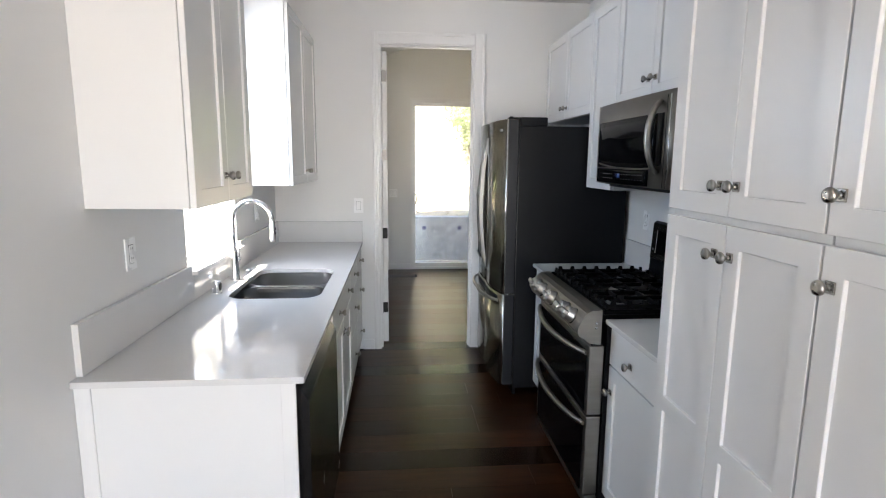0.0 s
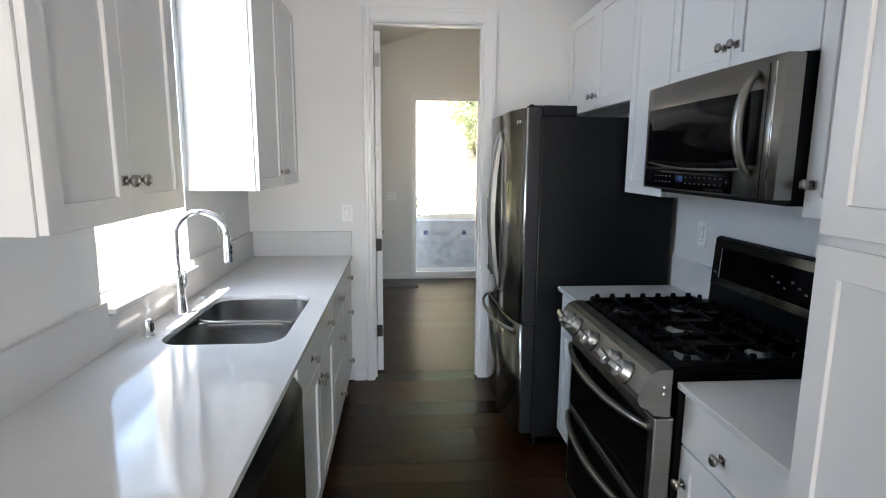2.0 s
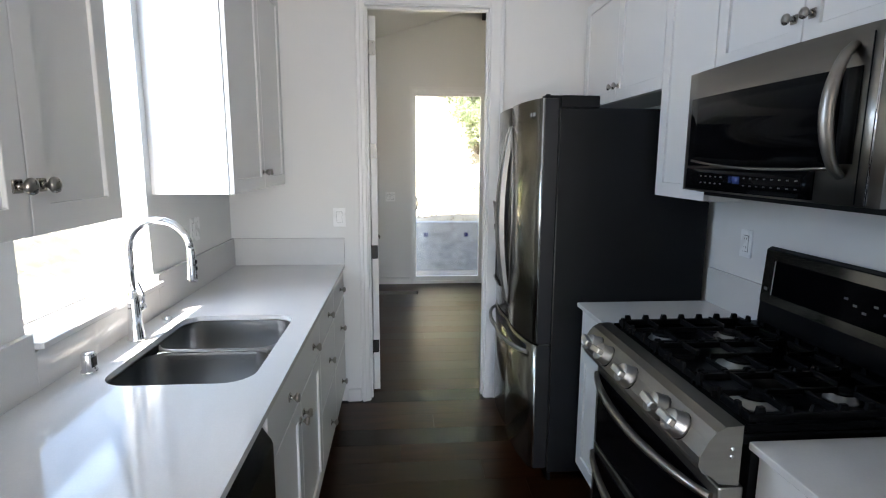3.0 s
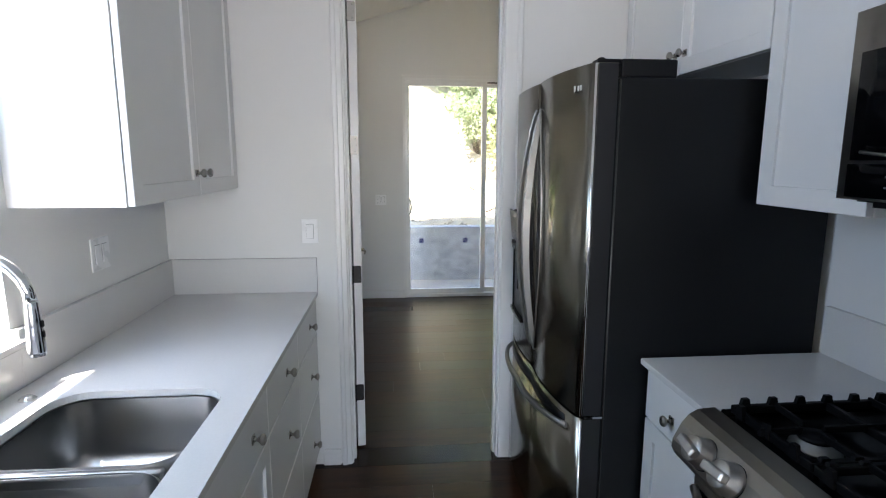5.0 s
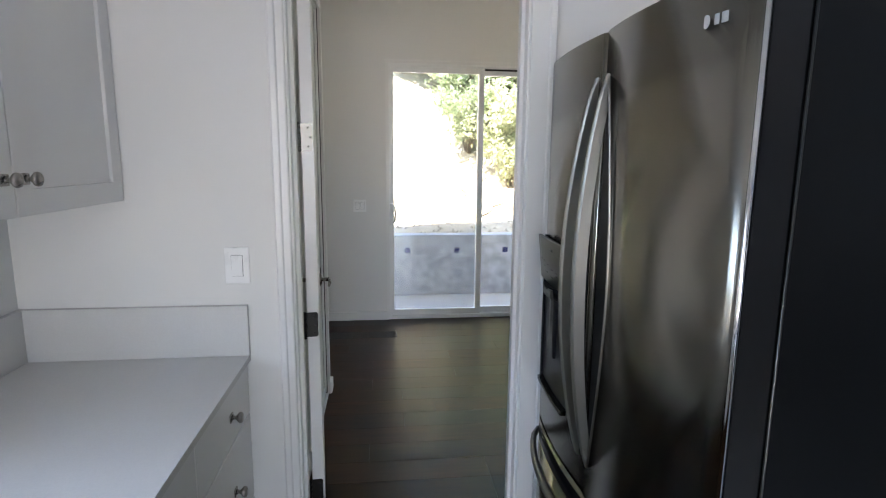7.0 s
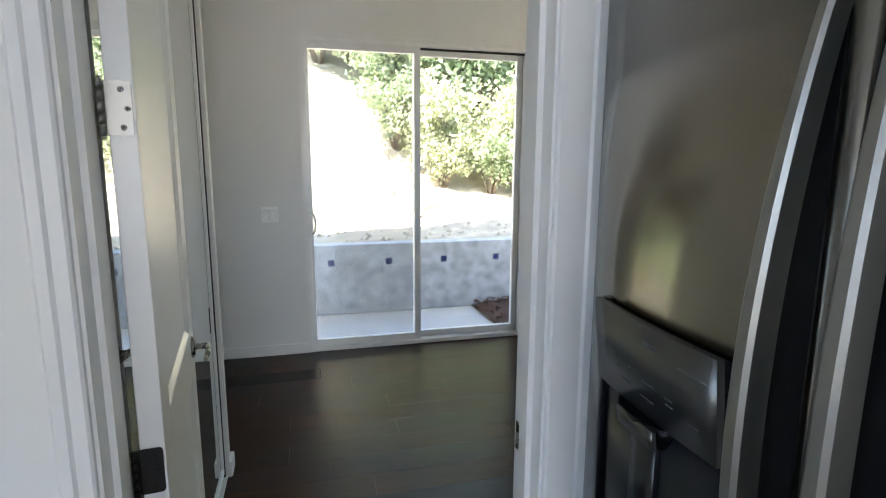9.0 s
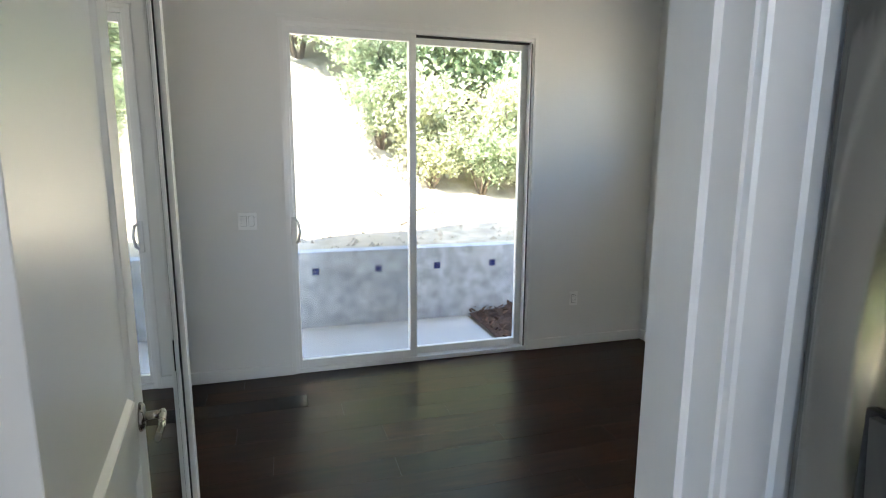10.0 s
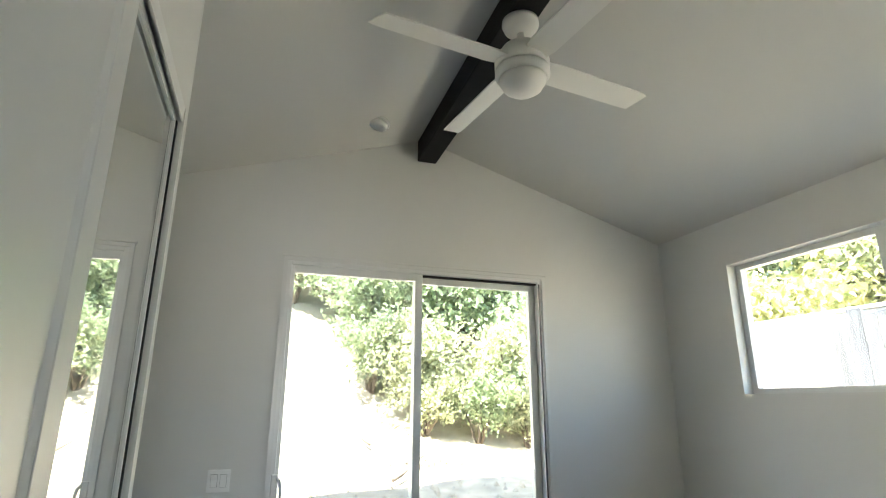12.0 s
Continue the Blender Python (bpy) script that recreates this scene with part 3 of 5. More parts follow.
for dz in (0.262, 0.285):
    part("button", boxed(hx + 0.014, hx + 0.0185, FY - 0.006, FY + 0.006, CT + dz - 0.008, CT + dz + 0.008, bevel=0.003), BLACK, faucet, "small dark button")
part("handle_hub", tube(bmesh.new(), [(FX, FY + 0.01, CT + 0.105), (FX + 0.012, FY + 0.045, CT + 0.118)], 0.014, 14), CHROME, faucet)
part("lever", tube(bmesh.new(), [(FX + 0.012, FY + 0.045, CT + 0.118), (FX + 0.01, FY + 0.052, CT + 0.16), (FX - 0.005, FY + 0.05, CT + 0.21)], [0.009, 0.0075, 0.004], 10, flat=0.6, up=(0, 1, 0)), CHROME, faucet)
soap = thing("air_gap_cap", (-0.60, 2.30, CT), "short chrome cylinder cap on the counter by the faucet", "air gap")
part("cap", lathe(bmesh.new(), [(0.024, CT), (0.024, CT + 0.008), (0.02, CT + 0.01), (0.02, CT + 0.058), (0.018, CT + 0.064), (0.006, CT + 0.066)], Matrix.Translation((-0.60, 2.30, 0)), 24), CHROME, soap)
part("slot", boxed(-0.5815, -0.5785, 2.285, 2.307, CT + 0.022, CT + 0.052, bevel=0.0008), BLACK, soap, "dark outlet slot")
solid("disposal_button", lathe(bmesh.new(), [(0.021, CT), (0.021, CT + 0.004), (0.015, CT + 0.007), (0.013, CT + 0.011), (0.005, CT + 0.012)], Matrix.Translation((-0.60, 2.86, 0)), 20), CHROME, (-0.60, 2.86, CT), "small round chrome disposal button on the counter", "button")

# wall cabinets, window side
UF, UB, UT = -0.346, 1.412, 2.475
for y0, y1, ym, kz in ((1.395, 2.07, 1.735, 1.51), (3.0, 4.012, 3.525, 1.495)):
    c = thing("wall_cabinet", ((XL + UF) / 2, (y0 + y1) / 2, UB), "white two-door shaker wall cabinet beside the window", "cabinet", "wall cabinets")
    carcass(c, 1, XL, UF, y0, y1, UB, UT)
    for a, b, k in ((y0, ym, ym - 0.034), (ym, y1, ym + 0.034)):
        d = shaker(c, 1, UF, a, b, UB, UT)
        knob(d, UF, k, kz, 1)
    part("face_frame", boxed(UF - 0.045, UF - 0.022, y0 - 0.003, y0, UB, UT), CAB, c)

# kitchen window
window_1 = thing("window_1", (XL - 0.1, 2.56, 1.05), "white vinyl kitchen window over the sink", "window", kind="structure")
part("window_frame", holed(bmesh.new(), "x", XL - 0.15, XL - 0.12, 2.17, 2.95, 1.05, 2.3, [(2.19, 2.93, 1.07, 2.28)]), VINYL, window_1)
part("pane", boxed(XL - 0.137, XL - 0.133, 2.19, 2.93, 1.07, 2.28), GLASS, window_1).visible_shadow = False
part("window_sill", boxed(XL - 0.1195, XL + 0.045, 2.172, 2.948, 1.034, 1.054, bevel=0.002), QUARTZ, window_1)


def wall_plate(name, m, kind_of, label):
    """A white device plate: local x across, y up, z out of the wall."""
    at = m.translation
    t = thing(name, at, label, "light switch" if "switch" in name else "outlet")
    w = 0.075 if kind_of != "double" else 0.12
    bm = bmesh.new()
    box(bm, -w / 2, w / 2, -0.058, 0.058, 0, 0.0055, bevel=0.0012)
    bm.transform(m)
    part("plate", bm, PLASTIC, t)
    spots = (0,) if kind_of != "double" else (-0.024, 0.024)
    for s in spots:
        bm = bmesh.new()
        box(bm, s - 0.0175, s + 0.0178, -0.0345, 0.0345, 0.0056, 0.006)
        bm.transform(m)
        part("gap", bm, GAP if kind_of == "outlet" else GREYPRINT, t, "thin dark joint")
        bm = bmesh.new()
        if kind_of == "outlet":
            box(bm, s - 0.0165, s + 0.0165, -0.033, 0.033, 0.0057, 0.008, bevel=0.001)
        else:
            prism(bm, [(0.0057, -0.033), (0.0105, -0.033), (0.0072, 0.033), (0.0057, 0.033)], Matrix(((0, 0, 1, s - 0.0165), (0, 1, 0, 0), (1, 0, 0, 0), (0, 0, 0, 1))), 0.033)
        bm.transform(m)
        part("rocker" if kind_of != "outlet" else "receptacle", bm, PLASTIC, t)
        if kind_of == "outlet":
            for dy in (-0.018, 0.018):
                for dx, h in ((-0.006, 0.008), (0.006, 0.0065)):
                    bm = bmesh.new()
                    box(bm, s + dx - 0.001, s + dx + 0.001, dy - h / 2 + 0.003, dy + h / 2 + 0.003, 0.0079, 0.0084)
                    bm.transform(m)
                    part("slot", bm, GAP, t)
    return t


def on_wall(axis, sign, x, y, z):
    """Pose of a plate: out of a wall that faces sign along axis."""
    m = face_along(sign) if axis == "x" else Matrix(((-sign, 0, 0, 0), (0, 0, sign, 0), (0, 1, 0, 0), (0, 0, 0, 1)))
    return Matrix.Translation((x, y, z)) @ m


wall_plate("wall_outlet", on_wall("x", 1, XL, 1.65, 1.226), "outlet", "white duplex outlet on the wall above the counter")
wall_plate("wall_outlet", on_wall("x", 1, XL, 3.435, 1.21), "double", "white double device plate on the wall under the wall cabinet")
wall_plate("wall_outlet", on_wall("x", -1, XR, 2.785, 1.222), "outlet", "white duplex outlet on the wall beside the range")
wall_plate("light_switch", on_wall("y", -1, -0.027, YE, 1.208), "switch", "white rocker light switch beside the doorway")
wall_plate("light_switch", on_wall("y", -1, 0.222, BY1, 1.107), "double", "white double light switch beside the sliding door")
wall_plate("wall_outlet", on_wall("y", -1, 2.70, BY1, 0.40), "outlet", "white outlet low on the bedroom wall")
wall_plate("wall_outlet", on_wall("x", -1, BX1, 6.855, 0.42), "outlet", "white outlet low on the bedroom wall below the window")

# ---- kitchen, range side ----
RF, PF = 1.19, 1.14
for y0, y1, cut in ((0.636, 1.268, 0.958), (0.0, 0.632, None)):
    c = thing("pantry_cabinet", (1.47, (y0 + y1) / 2, 0), "tall white shaker pantry cabinet with nickel knobs", "cabinet", "tall pantry cabinets")
    carcass(c, -1, XR, PF, y0, y1, 0, 2.475, toe=0.1)
    spans = ((y0, cut, cut - 0.028), (cut, y1, cut + 0.04)) if cut else ((y0, y1, y1 - 0.03),)
    for a, b, k in spans:
        d = shaker(c, -1, PF, a, b, 1.43, 2.47)
        knob(d, PF, k, 1.512, -1)
        d = shaker(c, -1, PF, a, b, 0.108, 1.412, rails=(0.802,))
        knob(d, PF, k, 1.33, -1)
solid("pantry_side_panel", boxed(1.16, XR, -0.02, -0.001, 0, 2.475), CAB, (1.48, -0.01, 0), "white side panel of the pantry run", "panel")
for y0, y1, k1, k2 in ((1.271, 1.768, 1.56, 1.735), (2.592, 3.018, 2.85, 2.64)):
    c = thing("base_cabinet", (1.5, (y0 + y1) / 2, 0), "white base cabinet with one drawer and one shaker door", "cabinet", "base cabinets beside the range")
    carcass(c, -1, XR, RF, y0, y1, 0, CT - 0.022, toe=0.105)
    d = slab("drawer", c, -1, RF, y0, y1, 0.716, 0.886)
    knob(d, RF, k1, 0.782, -1)
    d = shaker(c, -1, RF, y0, y1, 0.112, 0.712)
    knob(d, RF, k2, 0.60, -1)
    t = thing("countertop", (1.48, (y0 + y1) / 2, CT - 0.02), "short white quartz countertop beside the range", "countertop")
    part("top", boxed(1.164, XR - 0.001, y0 - 0.001, y1 + 0.002, CT - 0.02, CT, bevel=0.002), QUARTZ, t)
    part("backsplash", boxed(XR - 0.021, XR - 0.0005, y0, y1, CT + 0.0005, 1.075, bevel=0.001), QUARTZ, t)

RU = 1.48
for y0, y1, z0, splits, knobs in (
        (1.271, 1.748, UB, (), ((1.715, 1.505),)),
        (1.751, 2.588, 1.872, (2.165,), ((2.13, 1.962), (2.20, 1.962))),
        (2.591, 2.984, UB, (), ((2.625, 1.5),)),
        (2.987, 4.012, 1.868, (3.50,), ((3.465, 1.945), (3.535, 1.945)))):
    c = thing("wall_cabinet", ((XR + RU) / 2, (y0 + y1) / 2, z0), "white shaker wall cabinet with nickel knobs above the appliances", "cabinet", "wall cabinets")
    carcass(c, -1, XR, RU, y0, y1, z0, 2.47)
    ys = [y0, *splits, y1]
    for i, (a, b) in enumerate(zip(ys, ys[1:])):
        d = shaker(c, -1, RU, a, b, z0, 2.47)
        if knobs and z0 != UB or y0 < 1.5:
            knob(d, RU, knobs[min(i, len(knobs) - 1)][0], knobs[0][1], -1)

# microwave over the range
MY0, MY1, MZ0, MZ1 = 1.753, 2.585, 1.452, 1.868
mw = thing("microwave", (1.6, 2.18, MZ0), "stainless steel over-the-range microwave with black glass door", "microwave")
part("body", boxed(1.447, XR - 0.002, MY0, MY1, MZ0, MZ1), BLACK, mw)


def curved_panel(y0, y1, z0, z1, x_at, thick, n=14, bevel=0.0):
    """A front panel whose face bows along y, x_at(y) being the face."""
    bm = bmesh.new()
    cols = []
    for i in range(n + 1):
        y = y0 + (y1 - y0) * i / n
        x = x_at(y)
        cols.append([bm.verts.new((x, y, z0)), bm.verts.new((x, y, z1)), bm.verts.new((x + thick, y, z1)), bm.verts.new((x + thick, y, z0))])
    for a, b in zip(cols, cols[1:]):
        for k in range(4):
            f = bm.faces.new((a[k], a[(k + 1) % 4], b[(k + 1) % 4], b[k]))
            f.smooth = k == 0
    bm.faces.new(cols[0]), bm.faces.new(cols[-1][::-1])
    return bm


def mw_face(y):
    u = (y - (MY0 + MY1) / 2) / ((MY1 - MY0) / 2)
    return 1.380 + 0.014 * u * u


part("front", curved_panel(MY0 - 0.001, MY1, MZ0 + 0.008, MZ1 - 0.003, mw_face, 0.052), STEEL, mw)
part("door_glass", curved_panel(MY0 + 0.133, MY1 - 0.03, MZ0 + 0.094, MZ1 - 0.092, lambda y: mw_face(y) - 0.003, 0.006), BLACKGLASS, mw, "black glass window")
part("handle_recess", curved_panel(MY0 + 0.082, MY0 + 0.132, MZ0 + 0.105, MZ1 - 0.092, lambda y: mw_face(y) - 0.002, 0.006, n=3), BLACK, mw)
part("control_panel", curved_panel(MY0 + 0.185, MY1 - 0.026, MZ0 + 0.014, MZ0 + 0.086, lambda y: mw_face(y) - 0.003, 0.006), BLACKGLASS, mw, "black touch control strip")
part("door_trim", tube(bmesh.new(), [(mw_face(y) - 0.0035, y, MZ0 + 0.088 + 0.018 * ((y - MY0 - 0.36) / 0.36) ** 2) for y in (MY0 + 0.14 + 0.0317 * i for i in range(21))], 0.0038, 8, up=(1, 0, 0)), STEEL, mw, "thin bowed steel trim")
part("door_seam", curved_panel(MY0 + 0.062, MY0 + 0.065, MZ0 + 0.012, MZ1 - 0.022, lambda y: mw_face(y) - 0.001, 0.003, n=2), BLACK, mw)
part("edge_trim", curved_panel(MY0 + 0.030, MY0 + 0.037, MZ0 + 0.012, MZ1 - 0.022, lambda y: mw_face(y) - 0.003, 0.005, n=2), CHROME, mw)
hy = MY0 + 0.108
part("handle", tube(bmesh.new(), [(mw_face(hy) - 0.052 * math.sin(math.pi * i / 14) ** 0.6 - 0.002, hy, MZ0 + 0.075 + 0.30 * i / 14) for i in range(15)], [0.010 + 0.004 * math.sin(math.pi * i / 14) for i in range(15)], 12, flat=1.4, up=(1, 0, 0)), STEEL, mw, "bowed steel handle")
part("display", curved_panel(MY0 + 0.475, MY0 + 0.53, MZ0 + 0.042, MZ0 + 0.064, lambda y: mw_face(y) - 0.0045, 0.002, n=2), BLUEDISPLAY, mw, "small blue display")
for r in range(2):
    for i in range(16):
        y = MY0 + 0.235 + i * 0.0305
        if not 0.46 < y - MY0 < 0.545:
            part("key", curved_panel(y, y + 0.009, MZ0 + 0.036 + r * 0.022, MZ0 + 0.040 + r * 0.022, lambda yy: mw_face(yy) - 0.0042, 0.002, n=1), GREYPRINT, mw)
part("bottom_plate", boxed(1.46, XR - 0.01, MY0 + 0.03, MY1 - 0.03, MZ0 - 0.012, MZ0 - 0.0005), BLACK, mw)
for y in (1.95, 2.38):
    part("lamp_lens", boxed(1.50, 1.57, y - 0.05, y + 0.05, MZ0 - 0.0165, MZ0 - 0.0125, bevel=0.001), FROST, mw)

# gas range with double oven
GY0, GY1 = 1.775, 2.586
GM = (GY0 + GY1) / 2
stove = thing("gas_range", (1.45, GM, 0), "stainless steel gas range with double oven and black cast iron grates", "range")
part("body", boxed(1.175, XR - 0.03, GY0, GY1, 0.05, 0.90), BLACK, stove)
part("kick_plate", boxed(1.20, 1.215, GY0 + 0.005, GY1 - 0.005, 0.0, 0.0495), BLACK, stove)
part("cooktop", boxed(1.15, 1.736, GY0, GY1, 0.9005, 0.93, bevel=0.006, segments=2), ENAMEL, stove, "black enamel cooktop")
for a, b in ((GY0 + 0.001, GY0 + 0.011), (GY1 - 0.011, GY1 - 0.001)):
    part("cooktop_rim", boxed(1.16, 1.649, a, b, 0.9303, 0.951, bevel=0.003), ENAMEL, stove)
part("rear_ledge", boxed(1.65, 1.735, GY0 + 0.004, GY1 - 0.004, 0.9305, 0.955, bevel=0.008, segments=2), ENAMEL, stove)
# sloped control panel
prof = [(1.078, 0.826), (1.054, 0.838), (1.045, 0.856), (1.047, 0.876), (1.066, 0.915), (1.084, 0.938), (1.106, 0.950), (1.149, 0.953), (1.149, 0.80), (1.10, 0.806)]
control = part("control_panel", prism(bmesh.new(), prof, Matrix(((1, 0, 0, 0), (0, 0, 1, GY0 - 0.004), (0, 1, 0, 0), (0, 0, 0, 1))), GY1 - GY0 + 0.008), STEEL, stove, "sloped stainless control panel")
axis = Vector((-0.86, 0, 0.50)).normalized()
turn = axis.to_track_quat("Z", "Y").to_matrix().to_4x4()
bm = bmesh.new()
lathe(bm, [(0.032, 0.0), (0.032, 0.006), (0.029, 0.010), (0.0275, 0.03), (0.025, 0.034), (0.008, 0.0345)], seg=24)
box(bm, -0.029, 0.029, -0.0095, 0.0095, 0.03, 0.050, bevel=0.004, segments=2)
RANGE_KNOB = finish("range_knob", bm, KNOBSTEEL, (0, 0, 0))
bm = lathe(bmesh.new(), [(0.033, -0.002), (0.033, 0.003), (0.031, 0.004)], seg=24)
KNOB_RING = finish("knob_ring", bm, BLACK, (0, 0, 0))
for y in (2.475, 2.375, 2.19, 1.985, 1.885):
    m = Matrix.Translation((1.061, y, 0.897)) @ turn @ pose(0, 0, 0, 0, 0, 8 * math.sin(y * 40)) @ Matrix.Scale(1.12, 4)
    part_at("knob_ring", KNOB_RING, stove, m)
    part_at("range_knob", RANGE_KNOB, stove, m @ Matrix.Translation((0, 0, 0.004)), "brushed steel burner knob")
for z in (0.846, 0.826):
    part("rivet", lathe(bmesh.new(), [(0.006, 0), (0.006, 0.002), (0.003, 0.003)], Matrix.Translation((1.125, GY0 - 0.004, z + 0.05)) @ pose(0, 0, 0, 90, 0, 0), 10), CHROME, stove)


def bowed(y0, y1, z, x, out, r, n=16):
    return tube(bmesh.new(), [(x - out * math.sin(math.pi * i / n) ** 0.7, y0 + (y1 - y0) * i / n, z - 0.012 * math.sin(math.pi * i / n)) for i in range(n + 1)], [r * (0.75 + 0.3 * math.sin(math.pi * i / n)) for i in range(n + 1)], 12, flat=1.0)


for z0, z1, g0, g1 in ((0.475, 0.792, 0.515, 0.70), (0.095, 0.468, 0.14, 0.37)):
    door = part("oven_door", boxed(1.105, 1.17, GY0 + 0.003, GY1 - 0.003, z0, z1, bevel=0.006, segments=2), STEEL, stove, "stainless oven door with black glass")
    part("oven_glass", boxed(1.1015, 1.1045, GY0 + 0.035, GY1 - 0.035, z0 + 0.008, z1 - 0.03, bevel=0.001), BLACKGLASS, door, "black glass oven window")
    part("handle", bowed(GY0 + 0.02, GY1 - 0.02, z1 - 0.035, 1.098, 0.055, 0.014), STEEL, door, "bowed steel handle")
part("vent_strip", boxed(1.112, 1.16, GY0 + 0.01, GY1 - 0.01, 0.7935, 0.806), BLACK, stove)
for i in range(22):
    part("vent_slot", boxed(1.1105, 1.1118, GY0 + 0.06 + i * 0.032, GY0 + 0.08 + i * 0.032, 0.796, 0.803), GREYPRINT, stove)
part("base_drawer", boxed(1.112, 1.17, GY0 + 0.003, GY1 - 0.003, 0.052, 0.09, bevel=0.003), STEEL, stove)
# burners and grates
for bx, by, r in ((1.28, 1.93, 0.05), (1.28, 2.43, 0.042), (1.53, 1.93, 0.036), (1.53, 2.43, 0.045), (1.40, GM, 0.052)):
    part("burner_base", lathe(bmesh.new(), [(r * 1.25, 0.9302), (r * 1.2, 0.937), (r, 0.940), (r * 0.98, 0.951), (r * 0.5, 0.952)], Matrix.Translation((bx, by, 0)), 26), ALLOY, stove, "pale alloy burner ring")
    part("burner_cap", lathe(bmesh.new(), [(r * 0.86, 0.9525), (r * 0.86, 0.957), (r * 0.78, 0.961), (r * 0.2, 0.962)], Matrix.Translation((bx, by, 0)), 26), IRON, stove)
third = (GY1 - GY0 - 0.03) / 3
for k in range(3):
    a, b = GY0 + 0.015 + k * third + 0.003, GY0 + 0.015 + (k + 1) * third - 0.003
    g = bmesh.new()
    for y in (a + 0.006, b - 0.006):
        box(g, 1.175, 1.655, y - 0.0075, y + 0.0075, 0.958, 0.977, bevel=0.002)
    for x in (1.181, 1.415, 1.649):
        box(g, x - 0.0075, x + 0.0075, a, b, 0.958, 0.977, bevel=0.002)
    for bx in (1.28, 1.53):
        for dx, dy in ((1, 0), (-1, 0), (0, 1), (0, -1)):
            cy = (a + b) / 2
            ex, ey = bx + dx * 0.125, cy + dy * (b - a) / 2
            x0, x1 = sorted((bx + dx * 0.025, ex))
            y0, y1 = sorted((cy + dy * 0.025, ey))
            box(g, x0 - (0.004 if not dx else 0), x1 + (0.004 if not dx else 0), y0 - (0.004 if not dy else 0), y1 + (0.004 if not dy else 0), 0.966, 0.982, bevel=0.0015)
    for x in (1.19, 1.64):
        for y in (a + 0.01, b - 0.01):
            box(g, x - 0.006, x + 0.006, y - 0.006, y + 0.006, 0.9385, 0.963)
    for i in range(3):
        y = a + (b - a) * (i + 0.5) / 3
        for x in (1.172, 1.658):
            prism(g, [(-0.014, 0.962), (0.014, 0.962), (0.007, 0.994), (-0.007, 0.994)], Matrix(((0, 0, 1, x - 0.005), (1, 0, 0, y), (0, 1, 0, 0), (0, 0, 0, 1))), 0.010)
    for i in range(7):
        x = 1.205 + i * 0.07
        for y, far in ((a + 0.001, k == 0), (b - 0.011, k == 2)):
            tall = 0.994 if far else 0.984
            prism(g, [(-0.016, 0.962), (0.016, 0.962), (0.008, tall), (-0.008, tall)], Matrix(((1, 0, 0, x), (0, 0, 1, y), (0, 1, 0, 0), (0, 0, 0, 1))), 0.010)
    bmesh.ops.translate(g, verts=g.verts, vec=(0, 0, -0.008))
    part("grate", g, IRON, stove, "black cast iron grate")
# backguard, leaning back
tilt = [(1.735, 0.935), (1.765, 0.935), (XR - 0.012, 1.20), (XR - 0.02, 1.235), (1.768, 1.243), (1.752, 1.235)]
part("backguard", prism(bmesh.new(), tilt, Matrix(((1, 0, 0, 0), (0, 0, 1, GY0), (0, 1, 0, 0), (0, 0, 0, 1))), GY1 - GY0), BLACK, stove)


def on_guard(y0, y1, s0, s1, lift, thick):
    """A plate on the leaning face of the backguard; s runs up it from 0 to 1."""
    bm = bmesh.new()
    a, b = Vector((1.7355, 0, 0.945)), Vector((1.7525, 0, 1.235))
    n = Vector((-(b - a).z, 0, (b - a).x)).normalized()
    v = []
    for d in (lift, lift - thick):
        for s, y in ((s0, y0), (s0, y1), (s1, y1), (s1, y0)):
            p = a + (b - a) * s + n * d
            v.append(bm.verts.new((p.x, y, p.z)))
    for q in ((0, 1, 2, 3), (7, 6, 5, 4), (0, 4, 5, 1), (1, 5, 6, 2), (2, 6, 7, 3), (3, 7, 4, 0)):
        bm.faces.new([v[i] for i in q])
    return bm


part("guard_frame", on_guard(GY0 + 0.002, GY1 - 0.002, 0.30, 0.985, 0.004, 0.005), DARKSTEEL, stove)
part("display_glass", on_guard(GY0 + 0.05, GY1 - 0.06, 0.42, 0.86, 0.0065, 0.002), BLACKGLASS, stove, "black glass clock panel")
part("trim_line", on_guard(GY1 - 0.064, GY1 - 0.060, 0.42, 0.86, 0.0075, 0.002), PALEPRINT, stove)
for i in range(9):
    part("key_print", on_guard(GY0 + 0.12 + i * 0.036, GY0 + 0.135 + i * 0.036, 0.56 + 0.05 * (i % 3), 0.585 + 0.05 * (i % 3), 0.0072, 0.0006), GREYPRINT, stove)
part("badge", on_guard(GY1 - 0.035, GY1 - 0.02, 0.46, 0.50, 0.006, 0.002), GREYPRINT, stove)

# refrigerator
FY0, FY1 = 3.034, 3.985
FMID = 3.50
fridge = thing("refrigerator", (1.35, FMID, 0), "black stainless french door refrigerator with bowed handles", "refrigerator")
part("body", boxed(1.052, XR - 0.03, FY0, FY1, 0.05, 1.79, bevel=0.004), SIDE, fridge, "dark grey textured refrigerator case")
part("door_gasket", boxed(1.0455, 1.0515, FY0 + 0.004, FY1 - 0.004, 0.08, 1.785), BLACK, fridge)
part("base_grille", boxed(1.06, 1.08, FY0 + 0.02, FY1 - 0.02, 0.0, 0.049), BLACK, fridge)


def fr_face(y):
    u = (y - FMID) / ((FY1 - FY0) / 2)
    roll = 0.012 * max(0, 1 - (FY1 - y) / 0.10) ** 2                       # the far edge rolls back
    return 0.926 + (0.098 * (u + 0.3) ** 2 if u < 0 else 0.07 * (u - 0.35) ** 2) + roll     # each door is crowned


